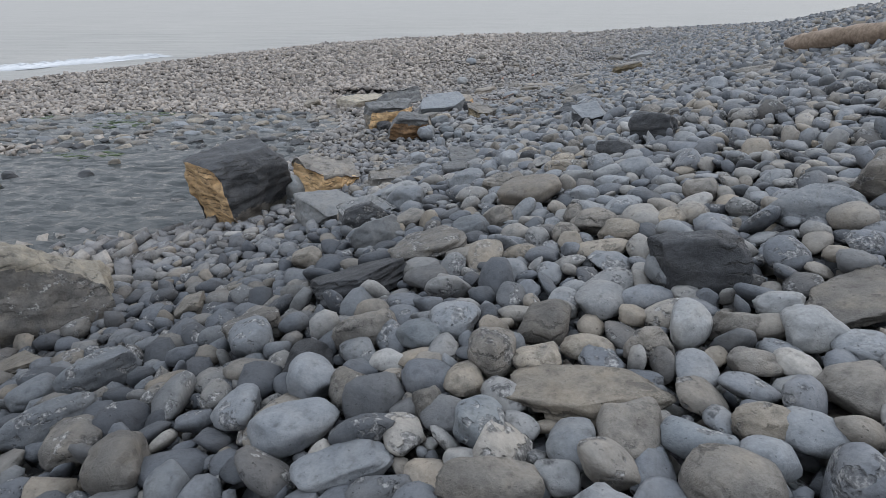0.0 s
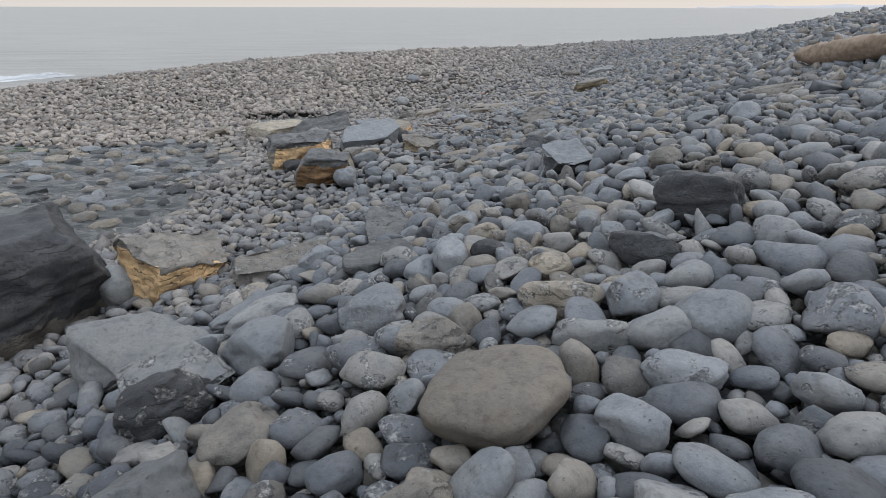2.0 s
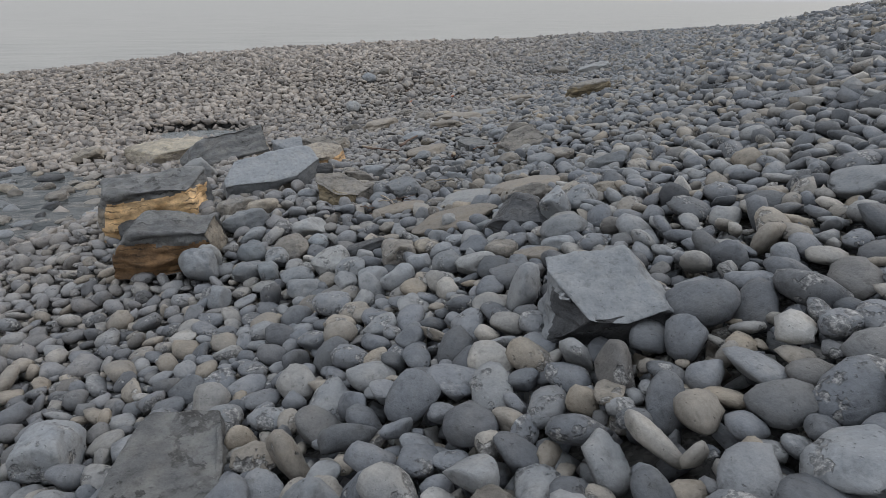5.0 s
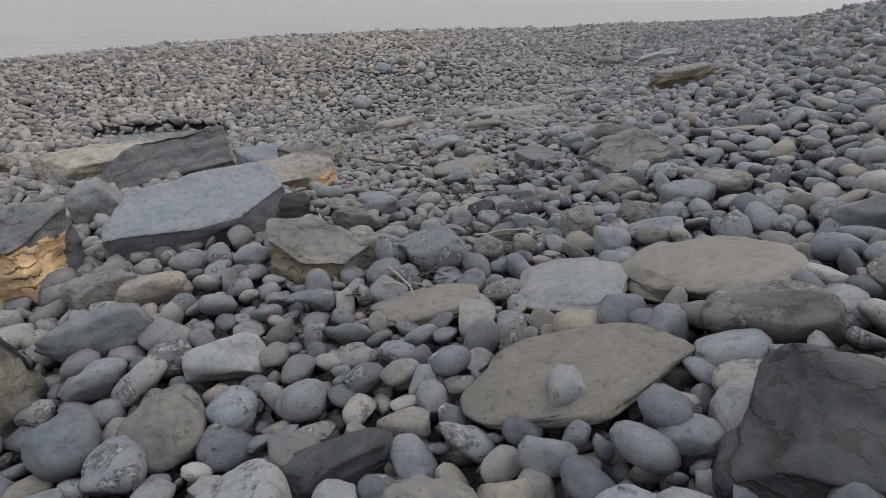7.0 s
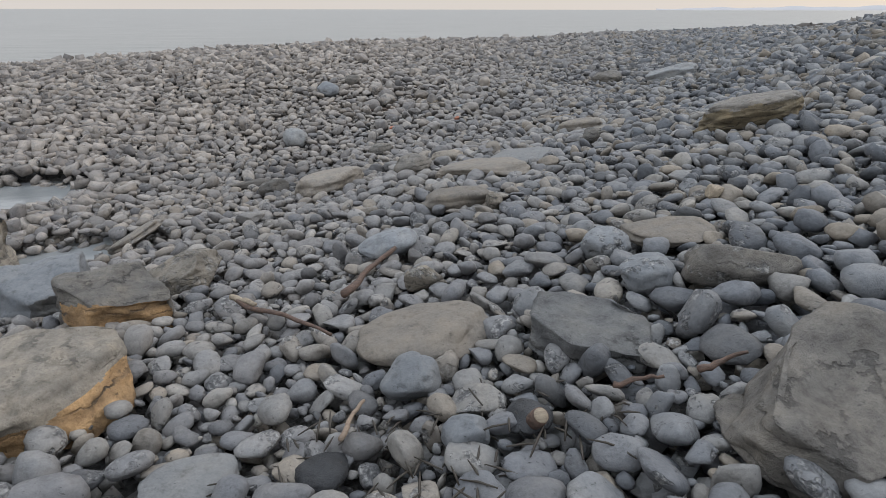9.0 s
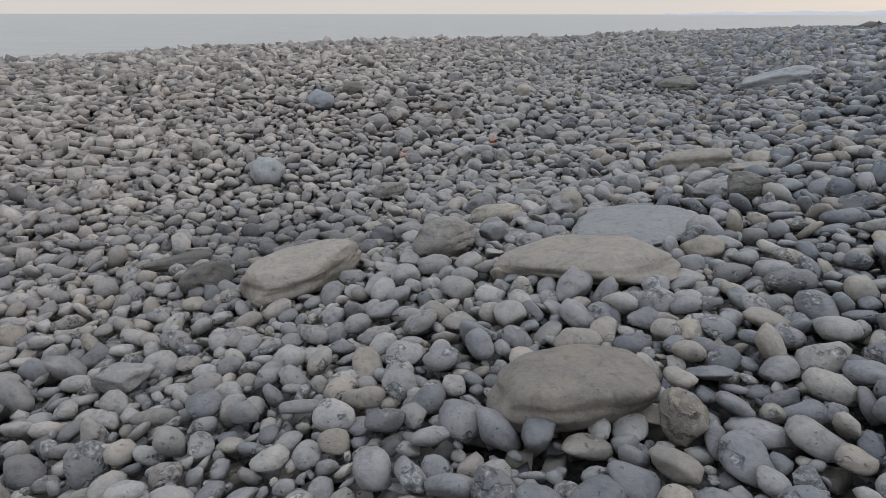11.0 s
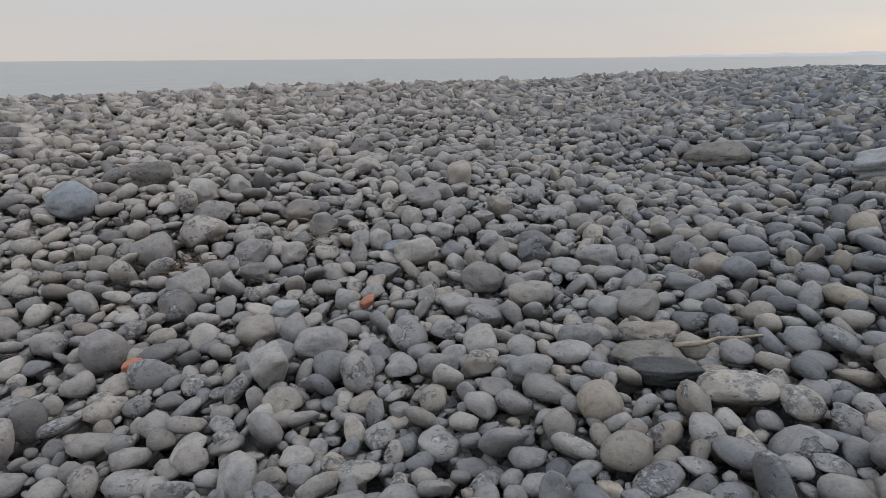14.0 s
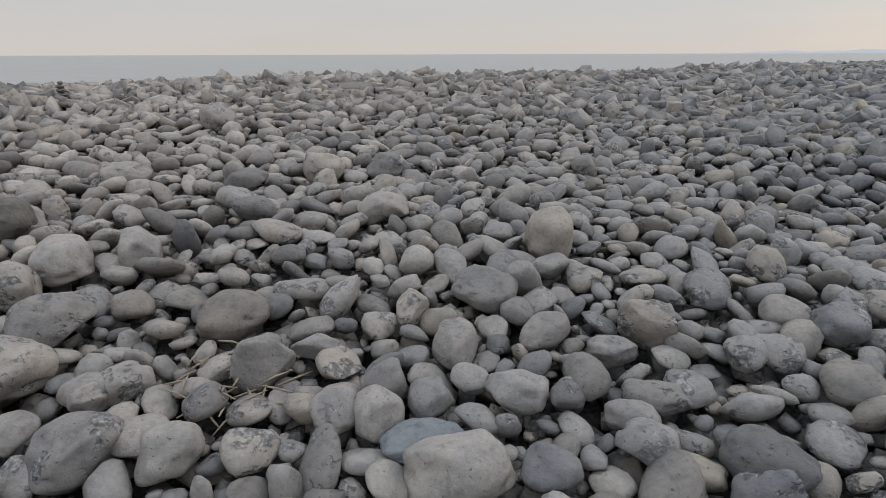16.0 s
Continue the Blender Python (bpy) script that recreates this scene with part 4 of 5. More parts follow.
stone(3.19, 24.12, 0.23, 0.11, 0.22, 17, "angular", "brown")
stone(4.45, 24.14, 0.19, 0.11, 0.11, -21, "angular", "blue")
stone(5.35, 24.21, 0.21, 0.26, 0.15, -40, "cobble", "grey")
stone(3.88, 24.23, 0.18, 0.24, 0.14, -4, "cobble", "brown")
stone(4.62, 24.24, 0.24, 0.14, 0.20, -24, "angular", "dark")
stone(3.35, 24.25, 0.18, 0.08, 0.11, 11, "angular", "grey")
stone(5.21, 24.33, 0.19, 0.22, 0.11, -36, "cobble", "grey")
stone(2.32, 24.37, 0.33, 0.28, 0.22, 34, "cobble", "grey")
stone(3.00, 24.42, 0.29, 0.25, 0.17, 19, "cobble", "brown")
stone(3.72, 24.48, 0.14, 0.19, 0.12, 1, "angular", "brown")
stone(4.98, 24.52, 0.20, 0.28, 0.14, -29, "cobble", "brown")
stone(4.03, 24.57, 0.29, 0.24, 0.17, -7, "cobble", "pale")
stone(2.07, 24.59, 0.18, 0.25, 0.22, 36, "cobble", "grey")
stone(1.17, 24.66, 0.37, 0.51, 0.27, 30, "cobble", "grey")
stone(2.13, 24.82, 0.26, 0.31, 0.19, 33, "cobble", "grey")
stone(2.43, 24.94, 0.19, 0.27, 0.20, 26, "cobble", "grey")
stone(4.40, 25.02, 0.24, 0.33, 0.27, -13, "cobble", "pale")
stone(1.64, 25.14, 0.37, 0.17, 0.25, 23, "angular", "brown")
stone(1.70, 25.23, 0.24, 0.25, 0.20, 35, "angular", "brown")
stone(7.32, 25.48, 0.68, 0.41, 0.29, -36, "cobble", "brown")
stone(3.55, 25.54, 0.30, 0.29, 0.18, 3, "cobble", "pale")
stone(2.64, 26.00, 0.30, 0.20, 0.18, 17, "angular", "brown")
stone(1.81, 26.19, 0.32, 0.35, 0.15, 26, "cobble", "brown")
stone(3.09, 26.38, 0.29, 0.30, 0.24, 9, "cobble", "grey")
stone(3.51, 26.48, 0.26, 0.25, 0.22, 3, "angular", "grey")
stone(2.13, 27.51, 0.18, 0.25, 0.19, 17, "cobble", "brown")
stone(1.91, 27.86, 0.33, 0.45, 0.28, 18, "cobble", "tan")
stone(0.38, 29.58, 0.18, 0.25, 0.19, 25, "cobble", "grey")
stone(0.95, 29.86, 0.32, 0.41, 0.23, 20, "angular", "grey")
stone(2.95, 30.32, 0.46, 0.60, 0.10, 6, "worn", "worntan")
stone(2.05, 30.44, 0.32, 0.44, 0.23, 12, "cobble", "grey")


def hewn(name, x, y, wide, deep, high, turn, cuts, main, label, faces_of=(), tip=0.0, lean=0.0, sunk=0.1, seed=1, n=32, edge=0.05, rough=1.0):
    """A broken rock: a block split along the planes in cuts (a direction and how far out it lies), with the colour of the inner rock on
    the faces that look the ways in faces_of (direction, how squarely, highest point, tone)."""
    d, quads = BALLS[n]
    p = d / (np.abs(d) ** 12).sum(1, keepdims=True) ** (1 / 12)
    for *way, reach in cuts:
        way = np.array(way) / np.linalg.norm(way)
        p = cut(p, way, reach, edge)
    low, high_ = p.min(0), p.max(0)
    p = (p - (low + high_) / 2) / ((high_ - low) / 2)
    size = np.array((wide, deep, high)) / 2
    q = p * size
    u, v = q[quads[:, 2]] - q[quads[:, 0]], q[quads[:, 3]] - q[quads[:, 1]]
    normals = np.cross(u, v)
    normals /= np.linalg.norm(normals, axis=1, keepdims=True) + 1e-9
    mids = p[quads].mean(1)
    # broken skin: bedding ledges, hollows where flakes came off, fine grit
    off = Vector((seed * 3.7, seed * 1.9, seed * 5.3))
    vert_n = np.zeros_like(q)
    for k in range(4):
        np.add.at(vert_n, quads[:, k], normals)
    vert_n /= np.linalg.norm(vert_n, axis=1, keepdims=True) + 1e-9
    for i in range(len(q)):
        a = Vector(q[i])
        ledge = noise.cell(Vector((0.3, 0.3, (a.z + 0.16 * noise.noise(a * 2.2 + off)) * 11.0)) + off) - 0.5
        flake = abs(noise.noise(a * 3.2 + off)) * 0.075 + abs(noise.noise(a * 8.0 + off)) * 0.04
        side = 1 - abs(vert_n[i, 2])
        push = rough * (0.014 * ledge * side - flake * (0.3 + 0.7 * side) + 0.085 * noise.noise(a * 1.9 + off) + 0.03 * noise.noise(a * 6.0 - off)) + 0.007 * noise.noise(a * 26.0 + off)
        q[i] += vert_n[i] * push
    tone_of = np.full(len(quads), -1)
    ragged = np.array([0.5 * noise.noise(Vector(c) * 2.2 + off) + 0.25 * noise.noise(Vector(c) * 7 + off) for c in mids])
    for k, (way, square, top, tone) in enumerate(faces_of):
        way = np.array(way) / np.linalg.norm(way)
        tone_of[(normals @ way + 0.12 * ragged > square) & (mids[:, 2] + 0.35 * ragged < top)] = k
    ob = new(name)
    for k in range(-1, len(faces_of)):
        chosen = tone_of == k
        used = np.unique(quads[chosen])
        if len(used):
            place = np.zeros(len(q), int)
            place[used] = np.arange(len(used))
            look_ = main if k < 0 else faces_of[k][3]
            part("rock_body" if k < 0 else "broken_face", q[used], place[quads[chosen]], STONES[look_], ob, "" if k < 0 else FACE_LABELS[look_])
    ob.matrix_basis = Matrix.Translation((x, y, ground_at(x, y) + high * (0.5 - sunk))) @ pose(0, 0, 0, tip, lean, turn)
    FOOTPRINTS.append((x, y, wide * 0.46, deep * 0.46, radians(turn)))
    return tagged(ob, label, "rock", "large stones on the beach")


FACE_LABELS = {"ochre": "fresh ochre broken rock face", "tan": "tan broken rock face", "brown": "brown weathered rock face", "dark": "dark jagged broken edge", "rust": "rust-brown stained rock face", "slate": "dark slate rock face", "grey": "grey broken rock edge", "orange": "orange-stained rock face", "palesand": "pale sandy rock face", "yellow": "dull ochre broken rock face"}

# ---- the split boulders along the stream and in the dip ----
hewn("boulder", -2.62, 7.46, 0.84, 1.32, 1.06, -37, ((0, -0.22, 0.97, 0.84), (0.25, 0.85, 0.45, 0.85), (0.75, 0.35, -0.6, 0.92), (0, -1, -0.2, 0.9), (0.7, -0.1, 0.7, 1.05)),
     "dark", "black slate boulder split open to a bright ochre face", (((0, -1, -0.1), 0.62, 2, "ochre"), ((0.6, -0.1, -0.8), 0.55, -0.5, "brown")), sunk=0.08, seed=3)
hewn("boulder", -1.62, 8.10, 0.98, 0.70, 0.54, 42, ((0.28, -0.2, 0.93, 0.55), (1, -0.25, 0.1, 0.86), (-1, -0.2, 0.15, 0.9), (0.2, 1, 0.4, 0.85)),
     "brown", "grey-brown boulder with ochre broken sides beside the stream", (((0, -1, 0), 0.45, 0.35, "ochre"), ((-1, 0, 0), 0.5, 0.7, "ochre")), tip=8, sunk=0.08, seed=5)
hewn("boulder", -3.52, 4.22, 1.36, 0.80, 0.90, 36, ((0.1, -0.85, 0.5, 0.62), (-0.55, 0.05, 0.8, 0.66), (0.62, -0.05, 0.75, 0.60), (0.1, -0.2, 0.97, 0.82), (0.2, 0.8, 0.5, 0.7)),
     "palesand", "peaked pale sandy boulder with a brown weathered front", (((0.1, -0.85, 0.5), 0.86, 0.5, "brown"), ((0, -1, -0.3), 0.75, 2, "brown")), sunk=0.1, seed=8)
hewn("boulder", -0.62, 11.52, 0.92, 0.50, 0.50, 8, ((-0.12, -0.16, 0.98, 0.85), (-0.9, 0, 0.35, 0.8), (0.95, -0.1, 0.2, 0.92), (0, 0.9, 0.4, 0.85)),
     "slate", "slate-topped boulder with a rust-stained front", (((0, -1, 0), 0.55, 0.4, "rust"), ((1, 0, 0), 0.7, 2, "tan")), lean=5, sunk=0.1, seed=11)
hewn("boulder", -1.16, 12.78, 1.16, 0.52, 0.54, 18, ((0, -0.14, 0.98, 0.85), (-0.95, -0.1, 0.2, 0.88), (1, -0.3, 0.1, 0.9)),
     "slate", "dark slate-topped block with a bright ochre front", (((0, -1, 0), 0.4, 0.5, "ochre"), ((-1, 0, 0), 0.6, 0.2, "tan")), lean=-3, sunk=0.1, seed=13)
hewn("stone_slab", -0.02, 13.42, 1.20, 0.56, 0.33, 26, ((0.75, -0.65, 0.1, 0.98), (-0.45, -0.9, 0.1, 1.0), (-0.9, 0.3, 0.1, 0.96), (0.1, -0.55, -0.8, 0.9)),
     "bluepale", "tilted flat pale blue-grey slab with rough broken edges", (((1, -0.3, 0), 0.5, 2, "grey"), ((0, -1, 0), 0.6, 2, "grey"), ((0, -0.6, -0.8), 0.6, 2, "tan")), tip=24, lean=-6, sunk=0.1, seed=17, edge=0.03, rough=0.45)
hewn("boulder", -1.18, 16.25, 1.55, 0.66, 0.54, 33, ((0, -0.62, 0.78, 0.42), (0.95, -0.2, 0.15, 0.92), (-0.85, 0, 0.5, 0.8), (0, 0.8, 0.6, 0.8)),
     "slate", "long dark layered slate boulder with a tan end", (((1, 0, 0), 0.6, 2, "tan"), ((0, -1, -0.2), 0.7, -0.35, "tan")), lean=-6, sunk=0.1, seed=19)
hewn("stone_slab", -2.25, 17.05, 1.55, 0.80, 0.36, 36, ((0, -0.2, 0.97, 0.8), (0.9, 0, 0.4, 0.9), (-0.9, -0.2, 0.2, 0.9)),
     "palesand", "flat pale slab with an ochre edge beside the pool", (((0, -1, 0), 0.5, 0.4, "tan"), ((-1, 0, 0), 0.5, 0.5, "tan")), lean=-4, sunk=0.08, seed=23, rough=0.7)
hewn("stone_slab", 0.36, 14.72, 0.90, 0.62, 0.21, 28, ((0.7, -0.6, 0.2, 0.85), (-0.8, 0.5, 0, 0.9), (0.3, 1, 0.2, 0.85), (0, -0.25, 0.97, 0.8)),
     "tan", "flat tan-brown layered slab with an ochre front edge", (((0.2, -1, 0), 0.5, 0.2, "orange"),), tip=5, sunk=0.12, seed=29, rough=0.8)
hewn("boulder", 0.40, 15.72, 0.54, 0.38, 0.29, 24, ((0.2, -0.35, 0.9, 0.7), (1, 0.2, 0.1, 0.85), (-0.8, -0.5, 0.2, 0.9)),
     "brown", "small rust-orange layered block of rock among pebbles", (((0, -1, 0.2), 0.55, 0.5, "orange"),), sunk=0.1, seed=31, n=24, rough=0.7)
hewn("boulder", -0.12, 16.08, 0.52, 0.44, 0.30, 30, ((-0.2, -0.35, 0.9, 0.7), (1, -0.2, 0.2, 0.85), (-0.8, -0.4, 0.2, 0.85)),
     "grey", "grey angular block with a darker broken side", (((0, -1, 0), 0.6, 0.5, "slate"),), sunk=0.1, seed=37, n=24, rough=0.7)
hewn("boulder", 3.10, 13.92, 0.72, 0.52, 0.28, 10, ((-0.1, -0.55, 0.84, 0.5), (-0.8, 0.5, 0.3, 0.75), (0.9, 0.2, 0.2, 0.9), (-0.9, -0.4, 0.1, 0.9)),
     "brown", "brown slaty rock with a sloping cracked face", (((0, -1, -0.1), 0.75, -0.2, "slate"),), lean=-8, sunk=0.12, seed=41, rough=0.8)
hewn("boulder", 2.20, 8.70, 0.60, 0.46, 0.34, -14, ((0.1, -0.45, 0.9, 0.6), (0.9, 0.1, 0.4, 0.75), (-0.8, -0.5, 0.2, 0.85), (0.5, -0.8, -0.1, 0.9), (0, -1, -0.5, 0.85)),
     "bluepale", "blue-grey flat-topped rock with a dark jagged front", (((0, -1, -0.1), 0.5, 0.45, "dark"),), lean=-4, sunk=0.1, seed=43, rough=0.8)
hewn("boulder", 0.85, 12.72, 0.66, 0.42, 0.32, 4, ((0.25, -0.3, 0.92, 0.62), (-0.75, -0.6, 0.1, 0.85), (0.85, -0.5, 0, 0.9), (0.6, 0.2, 0.7, 0.85)),
     "brown", "blocky brown rock with a dull ochre broken side", (((-0.6, -0.8, 0), 0.7, 0.5, "yellow"),), tip=5, sunk=0.1, seed=47, rough=0.8)
hewn("boulder", 2.28, 10.52, 0.50, 0.38, 0.27, -40, ((0, -0.5, 0.86, 0.6), (-0.8, -0.3, 0.5, 0.75), (0.8, 0.2, 0.5, 0.8), (0.4, -0.9, 0.1, 0.85)),
     "dark", "dark slate boulder with a worn pitted face", sunk=0.2, seed=53, rough=0.8)
hewn("stone_slab", 0.33, 8.22, 0.48, 1.10, 0.15, -3, ((-0.9, -0.4, 0, 0.95), (0.8, 0.6, 0.1, 1.0)), "slate", "flat brown-grey slab lying flush among pebbles", sunk=0.15, seed=61, n=24, rough=0.5)
hewn("stone_slab", -0.60, 7.74, 0.84, 0.48, 0.20, 12, ((0.7, -0.7, 0.1, 0.95), (-0.6, 0.8, 0.1, 0.95), (0, -0.3, 0.95, 0.85)), "brown", "long brownish grey layered slab lying on the slope", sunk=0.12, seed=67, n=24, rough=0.7)
hewn("stone_slab", 0.27, 7.00, 0.58, 0.40, 0.16, 14, ((0.9, 0.3, 0, 0.95), (-0.7, 0.7, 0.1, 0.9)), "slate", "flat brown slab with broken straight edges", sunk=0.12, seed=71, n=24, rough=0.6)
hewn("boulder", -1.25, 6.30, 0.80, 0.62, 0.34, 26, ((0.15, -0.35, 0.92, 0.6), (0.8, 0.5, 0.2, 0.85), (-0.8, -0.4, 0.2, 0.85), (0, -0.9, -0.4, 0.9)), "worngrey", "flat-topped pale grey rock with a dark broken side", (((0.1, -1, 0), 0.5, 0.45, "slate"),), sunk=0.1, seed=73, n=24, rough=0.7)
hewn("boulder", -0.78, 5.62, 0.56, 0.46, 0.26, 30, ((-0.2, -0.25, 0.95, 0.65), (0.9, 0.3, 0.1, 0.85), (0.3, -0.9, -0.1, 0.9)), "worngrey", "flat grey rock with a dark broken edge", (((0.7, -0.7, 0), 0.5, 0.6, "dark"),), sunk=0.1, seed=79, n=24, rough=0.7)
hewn("stone_slab", 2.64, 14.70, 0.50, 0.40, 0.16, -24, ((0.8, 0.6, 0, 0.9), (-0.7, -0.7, 0.1, 0.9), (0, -0.3, 0.95, 0.8)), "slate", "dark brown-grey angular slab bedded in pebbles", sunk=0.12, seed=83, n=24, rough=0.6)
stone(-0.22, 11.22, 0.17, 0.15, 0.28, 10, "cobble", "pale", sunk=0.05)


# ---- stones standing out of the stream ----
wade = random.Random(21)
laid = []
while len(laid) < 190:
    hx, hy, a, b, deep = POOLS[wade.choice((0, 1, 1, 1, 2, 2, 3))]
    x, y = hx + a * wade.uniform(-0.95, 0.95), hy + b * wade.uniform(-0.95, 0.95)
    depth = float(water_level(y)) - ground_at(x, y)
    if ((x - hx) / a) ** 2 + ((y - hy) / b) ** 2 > 0.9 or (y < 11.0 and wade.random() < 0.9) or depth < 0.02 or any((x - u) ** 2 + (y - v) ** 2 < 0.09 for u, v in laid):
        continue
    laid.append((x, y))
    wide = wade.uniform(0.2, 0.46)
    stone(x, y, wide, wide * wade.uniform(0.6, 0.95), (depth + wade.uniform(0.01, 0.06)) * 1.15, wade.uniform(0, 180), wade.choice(("cobble", "cobble", "angular")), wade.choice(("grey", "brown", "brown", "dark", "tan")), 0.0, 0.0, 5)


# ---- driftwood, sticks and other things washed up ----
def tube(points, radii, sides=10, knots=0.0, seed=0):
    """Points and quads of a rough round tube along the points, closed to blunt ends."""
    off = Vector((seed * 7.1, seed * 3.3, 0))
    verts, n = [], len(points)
    pts = [Vector(p) for p in points]
    for i, p in enumerate(pts):
        along_ = (pts[min(i + 1, n - 1)] - pts[max(i - 1, 0)]).normalized()
        side = along_.cross(Vector((0, 0, 1)))
        side = side.normalized() if side.length > 0.01 else Vector((1, 0, 0))
        up = side.cross(along_)
        for k in range(sides):
            a = 2 * math.pi * k / sides
            w = side * math.cos(a) + up * math.sin(a)
            r = radii[i] * (1 + knots * noise.fractal(p * 2.5 + w * 0.7 + off, 0.8, 2.0, 4))
            verts.append(p + w * r)
    faces = [(i * sides + k, i * sides + (k + 1) % sides, (i + 1) * sides + (k + 1) % sides, (i + 1) * sides + k) for i in range(n - 1) for k in range(sides)]
    for end, ring in ((pts[0] - (pts[1] - pts[0]).normalized() * radii[0] * 0.3, 0), (pts[-1] + (pts[-1] - pts[-2]).normalized() * radii[-1] * 0.3, (n - 1) * sides)):
        c = len(verts)
        verts.append(end)
        for k in range(0, sides, 2):
            quad = (c, ring + (k + 1) % sides, ring + k, ring + (k - 1) % sides)
            faces.append(quad if ring == 0 else quad[::-1])
    return [tuple(v) for v in verts], faces


def driftwood_log(x0, y0, x1, y1, thick, label, lift=0.0, material=None):
    """A stripped trunk with a broken, tapered end and the stub of a limb."""
    a, b = Vector((x0, y0, ground_at(x0, y0) + thick * 0.42 + lift)), Vector((x1, y1, ground_at(x1, y1) + thick * 0.42 + lift))
    base = new("driftwood_log")
    base.matrix_basis = Matrix.Translation(a)
    n = 26
    pts, radii = [], []
    for i in range(n):
        u = i / (n - 1)
        sway = 0.05 * thick * noise.noise(Vector((u * 4, x0, 0)))
        pts.append((b - a) * u + Vector((sway, sway, abs(sway))))
        radii.append(thick / 2 * min(1.0, 0.55 + 4.5 * u) * (1 - 0.12 * u))
    part("trunk", *tube(pts, radii, 18, 0.38, 3), material or DRIFTWOOD, base)
    m = pts[5]
    out = Vector((-0.2, -0.1, 1)).normalized()
    part("limb_stub", *tube([m + out * thick * k for k in (0.3, 0.45, 0.56, 0.62)], [thick * k for k in (0.16, 0.12, 0.09, 0.05)], 10, 0.3, 5), material or DRIFTWOOD, base, "broken pale limb stub")
    return tagged(base, label, "driftwood")


driftwood_log(6.79, 11.96, 7.05, 8.5, 0.37, "weathered brown driftwood log lying on the shingle ridge", 0.08)
driftwood_log(19.6, 36.0, 22.6, 33.6, 0.5, "dark wet driftwood log lying far up the ridge", 0.0, DARK_WOOD)


def stick(x0, y0, x1, y1, thick, material, label, lift=0.10, bend=0.05, name="stick"):
    """A crooked stick laid over the stones, thicker at one end."""
    rnd = random.Random(int(x0 * 100 + y1 * 7))
    a, b = Vector((x0, y0, ground_at(x0, y0) + lift)), Vector((x1, y1, ground_at(x1, y1) + lift))
    side = (b - a).cross(Vector((0, 0, 1))) * bend
    n = 9
    pts = [a + (b - a) * (i / (n - 1)) + side * (math.sin(i * 0.9 + rnd.random()) * 0.4) + Vector((0, 0, rnd.uniform(-0.008, 0.008))) for i in range(n)]
    mid = pts[0].copy()
    ob = new(name, mesh_of(name, *tube([p - mid for p in pts], [thick / 2 * (1 - 0.5 * i / n) * rnd.uniform(0.85, 1.12) for i in range(n)], 8, 0.25, 1), material))
    ob.matrix_basis = Matrix.Translation(mid)
    return tagged(ob, label, "stick", "sticks on the beach")


stick(1.62, 15.5, 1.92, 16.05, 0.042, WET_WOOD, "dark red-brown crooked stick propped on pebbles", 0.12)
stick(1.07, 15.56, 1.58, 15.08, 0.03, WET_WOOD, "thin dark stick lying across the pebbles", 0.12)
stick(1.03, 15.6, 1.18, 15.46, 0.036, PALE_WOOD, "short pale stripped end of a stick", 0.13, 0.05)
stick(1.63, 14.3, 1.71, 14.52, 0.022, DRIFTWOOD, "short brown twig lying on pebbles", 0.11)
stick(1.24, 12.46, 1.38, 11.96, 0.014, PALE_WOOD, "thin pale bleached twig lying on stones", 0.13)
stick(1.22, 12.2, 1.46, 12.1, 0.01, PALE_WOOD, "thin pale bleached twig lying on stones", 0.12)
stick(0.78, 13.45, 0.93, 12.93, 0.014, PALE_WOOD, "thin pale bleached twig lying on stones", 0.12)
stick(2.56, 14.26, 2.72, 14.23, 0.022, WET_WOOD, "short dark reddish twig between pebbles", 0.1)
stick(2.82, 14.2, 3.0, 14.22, 0.024, WET_WOOD, "short dark reddish twig between pebbles", 0.1)
stick(4.85, 21.9, 5.2, 21.8, 0.024, PALE_WOOD, "thin tan twig lying on pebbles", 0.09)
stick(1.78, 12.85, 2.08, 12.8, 0.018, PALE_WOOD, "thin pale twig over dark wrack", 0.1)


def worn_block(x, y, wide, deep, high, turn, material, name, label, category, lift=0.06):
    """A sea-worn lump with rounded corners, bedded on the pebbles."""
    pts, faces = stone_points(11, int(x * 50 + y * 31), "slab")
    ob = new(name, mesh_of(name, pts * (wide / 2, deep / 2, high / 2), faces, material))
    ob.matrix_basis = pose(x, y, ground_at(x, y) + lift + high * 0.35, 14, -9, turn)
    FOOTPRINTS.append((x, y, wide * 0.5, deep * 0.5, radians(turn)))
    return tagged(ob, label, category)


worn_block(3.49, 23.0, 0.11, 0.075, 0.06, 25, BRICK, "brick_fragment", "sea-worn broken red brick among grey pebbles", "brick")
worn_block(2.31, 22.5, 0.12, 0.08, 0.06, -12, BRICK, "brick_fragment", "sea-worn orange-red brick piece among pebbles", "brick")
worn_block(3.0, 22.98, 0.17, 0.11, 0.09, 15, STONES["pale"], "white_stone", "chalky white broken stone among grey pebbles", "stone")
worn_block(3.98, 16.0, 0.13, 0.10, 0.08, 40, PALE_WOOD, "wood_fragment", "pale splintered wood fragment among pebbles", "wood")


def log_round(x, y, r, turn):
    """A cut end of a small branch: bark ring and pale face."""
    base = new("branch_end")
    z = ground_at(x, y) + 0.10
    base.matrix_basis = pose(x, y, z, 35, 8, turn)
    part("bark", *tube([(0, 0, -0.03), (0, 0, 0.0), (0, 0, 0.024)], [r * 0.96, r, r * 0.97], 16, 0.1, 2), WET_WOOD, base, "dark bark ring")
    part("cut_face", *tube([(0, 0, 0.012), (0, 0, 0.026), (0, 0, 0.029)], [r * 0.85, r * 0.86, r * 0.8], 16, 0.04, 4), PALE_WOOD, base, "pale cut wood face")
    tagged(base, "short cut branch end with a pale face", "wood")


log_round(2.28, 14.2, 0.03, 10)


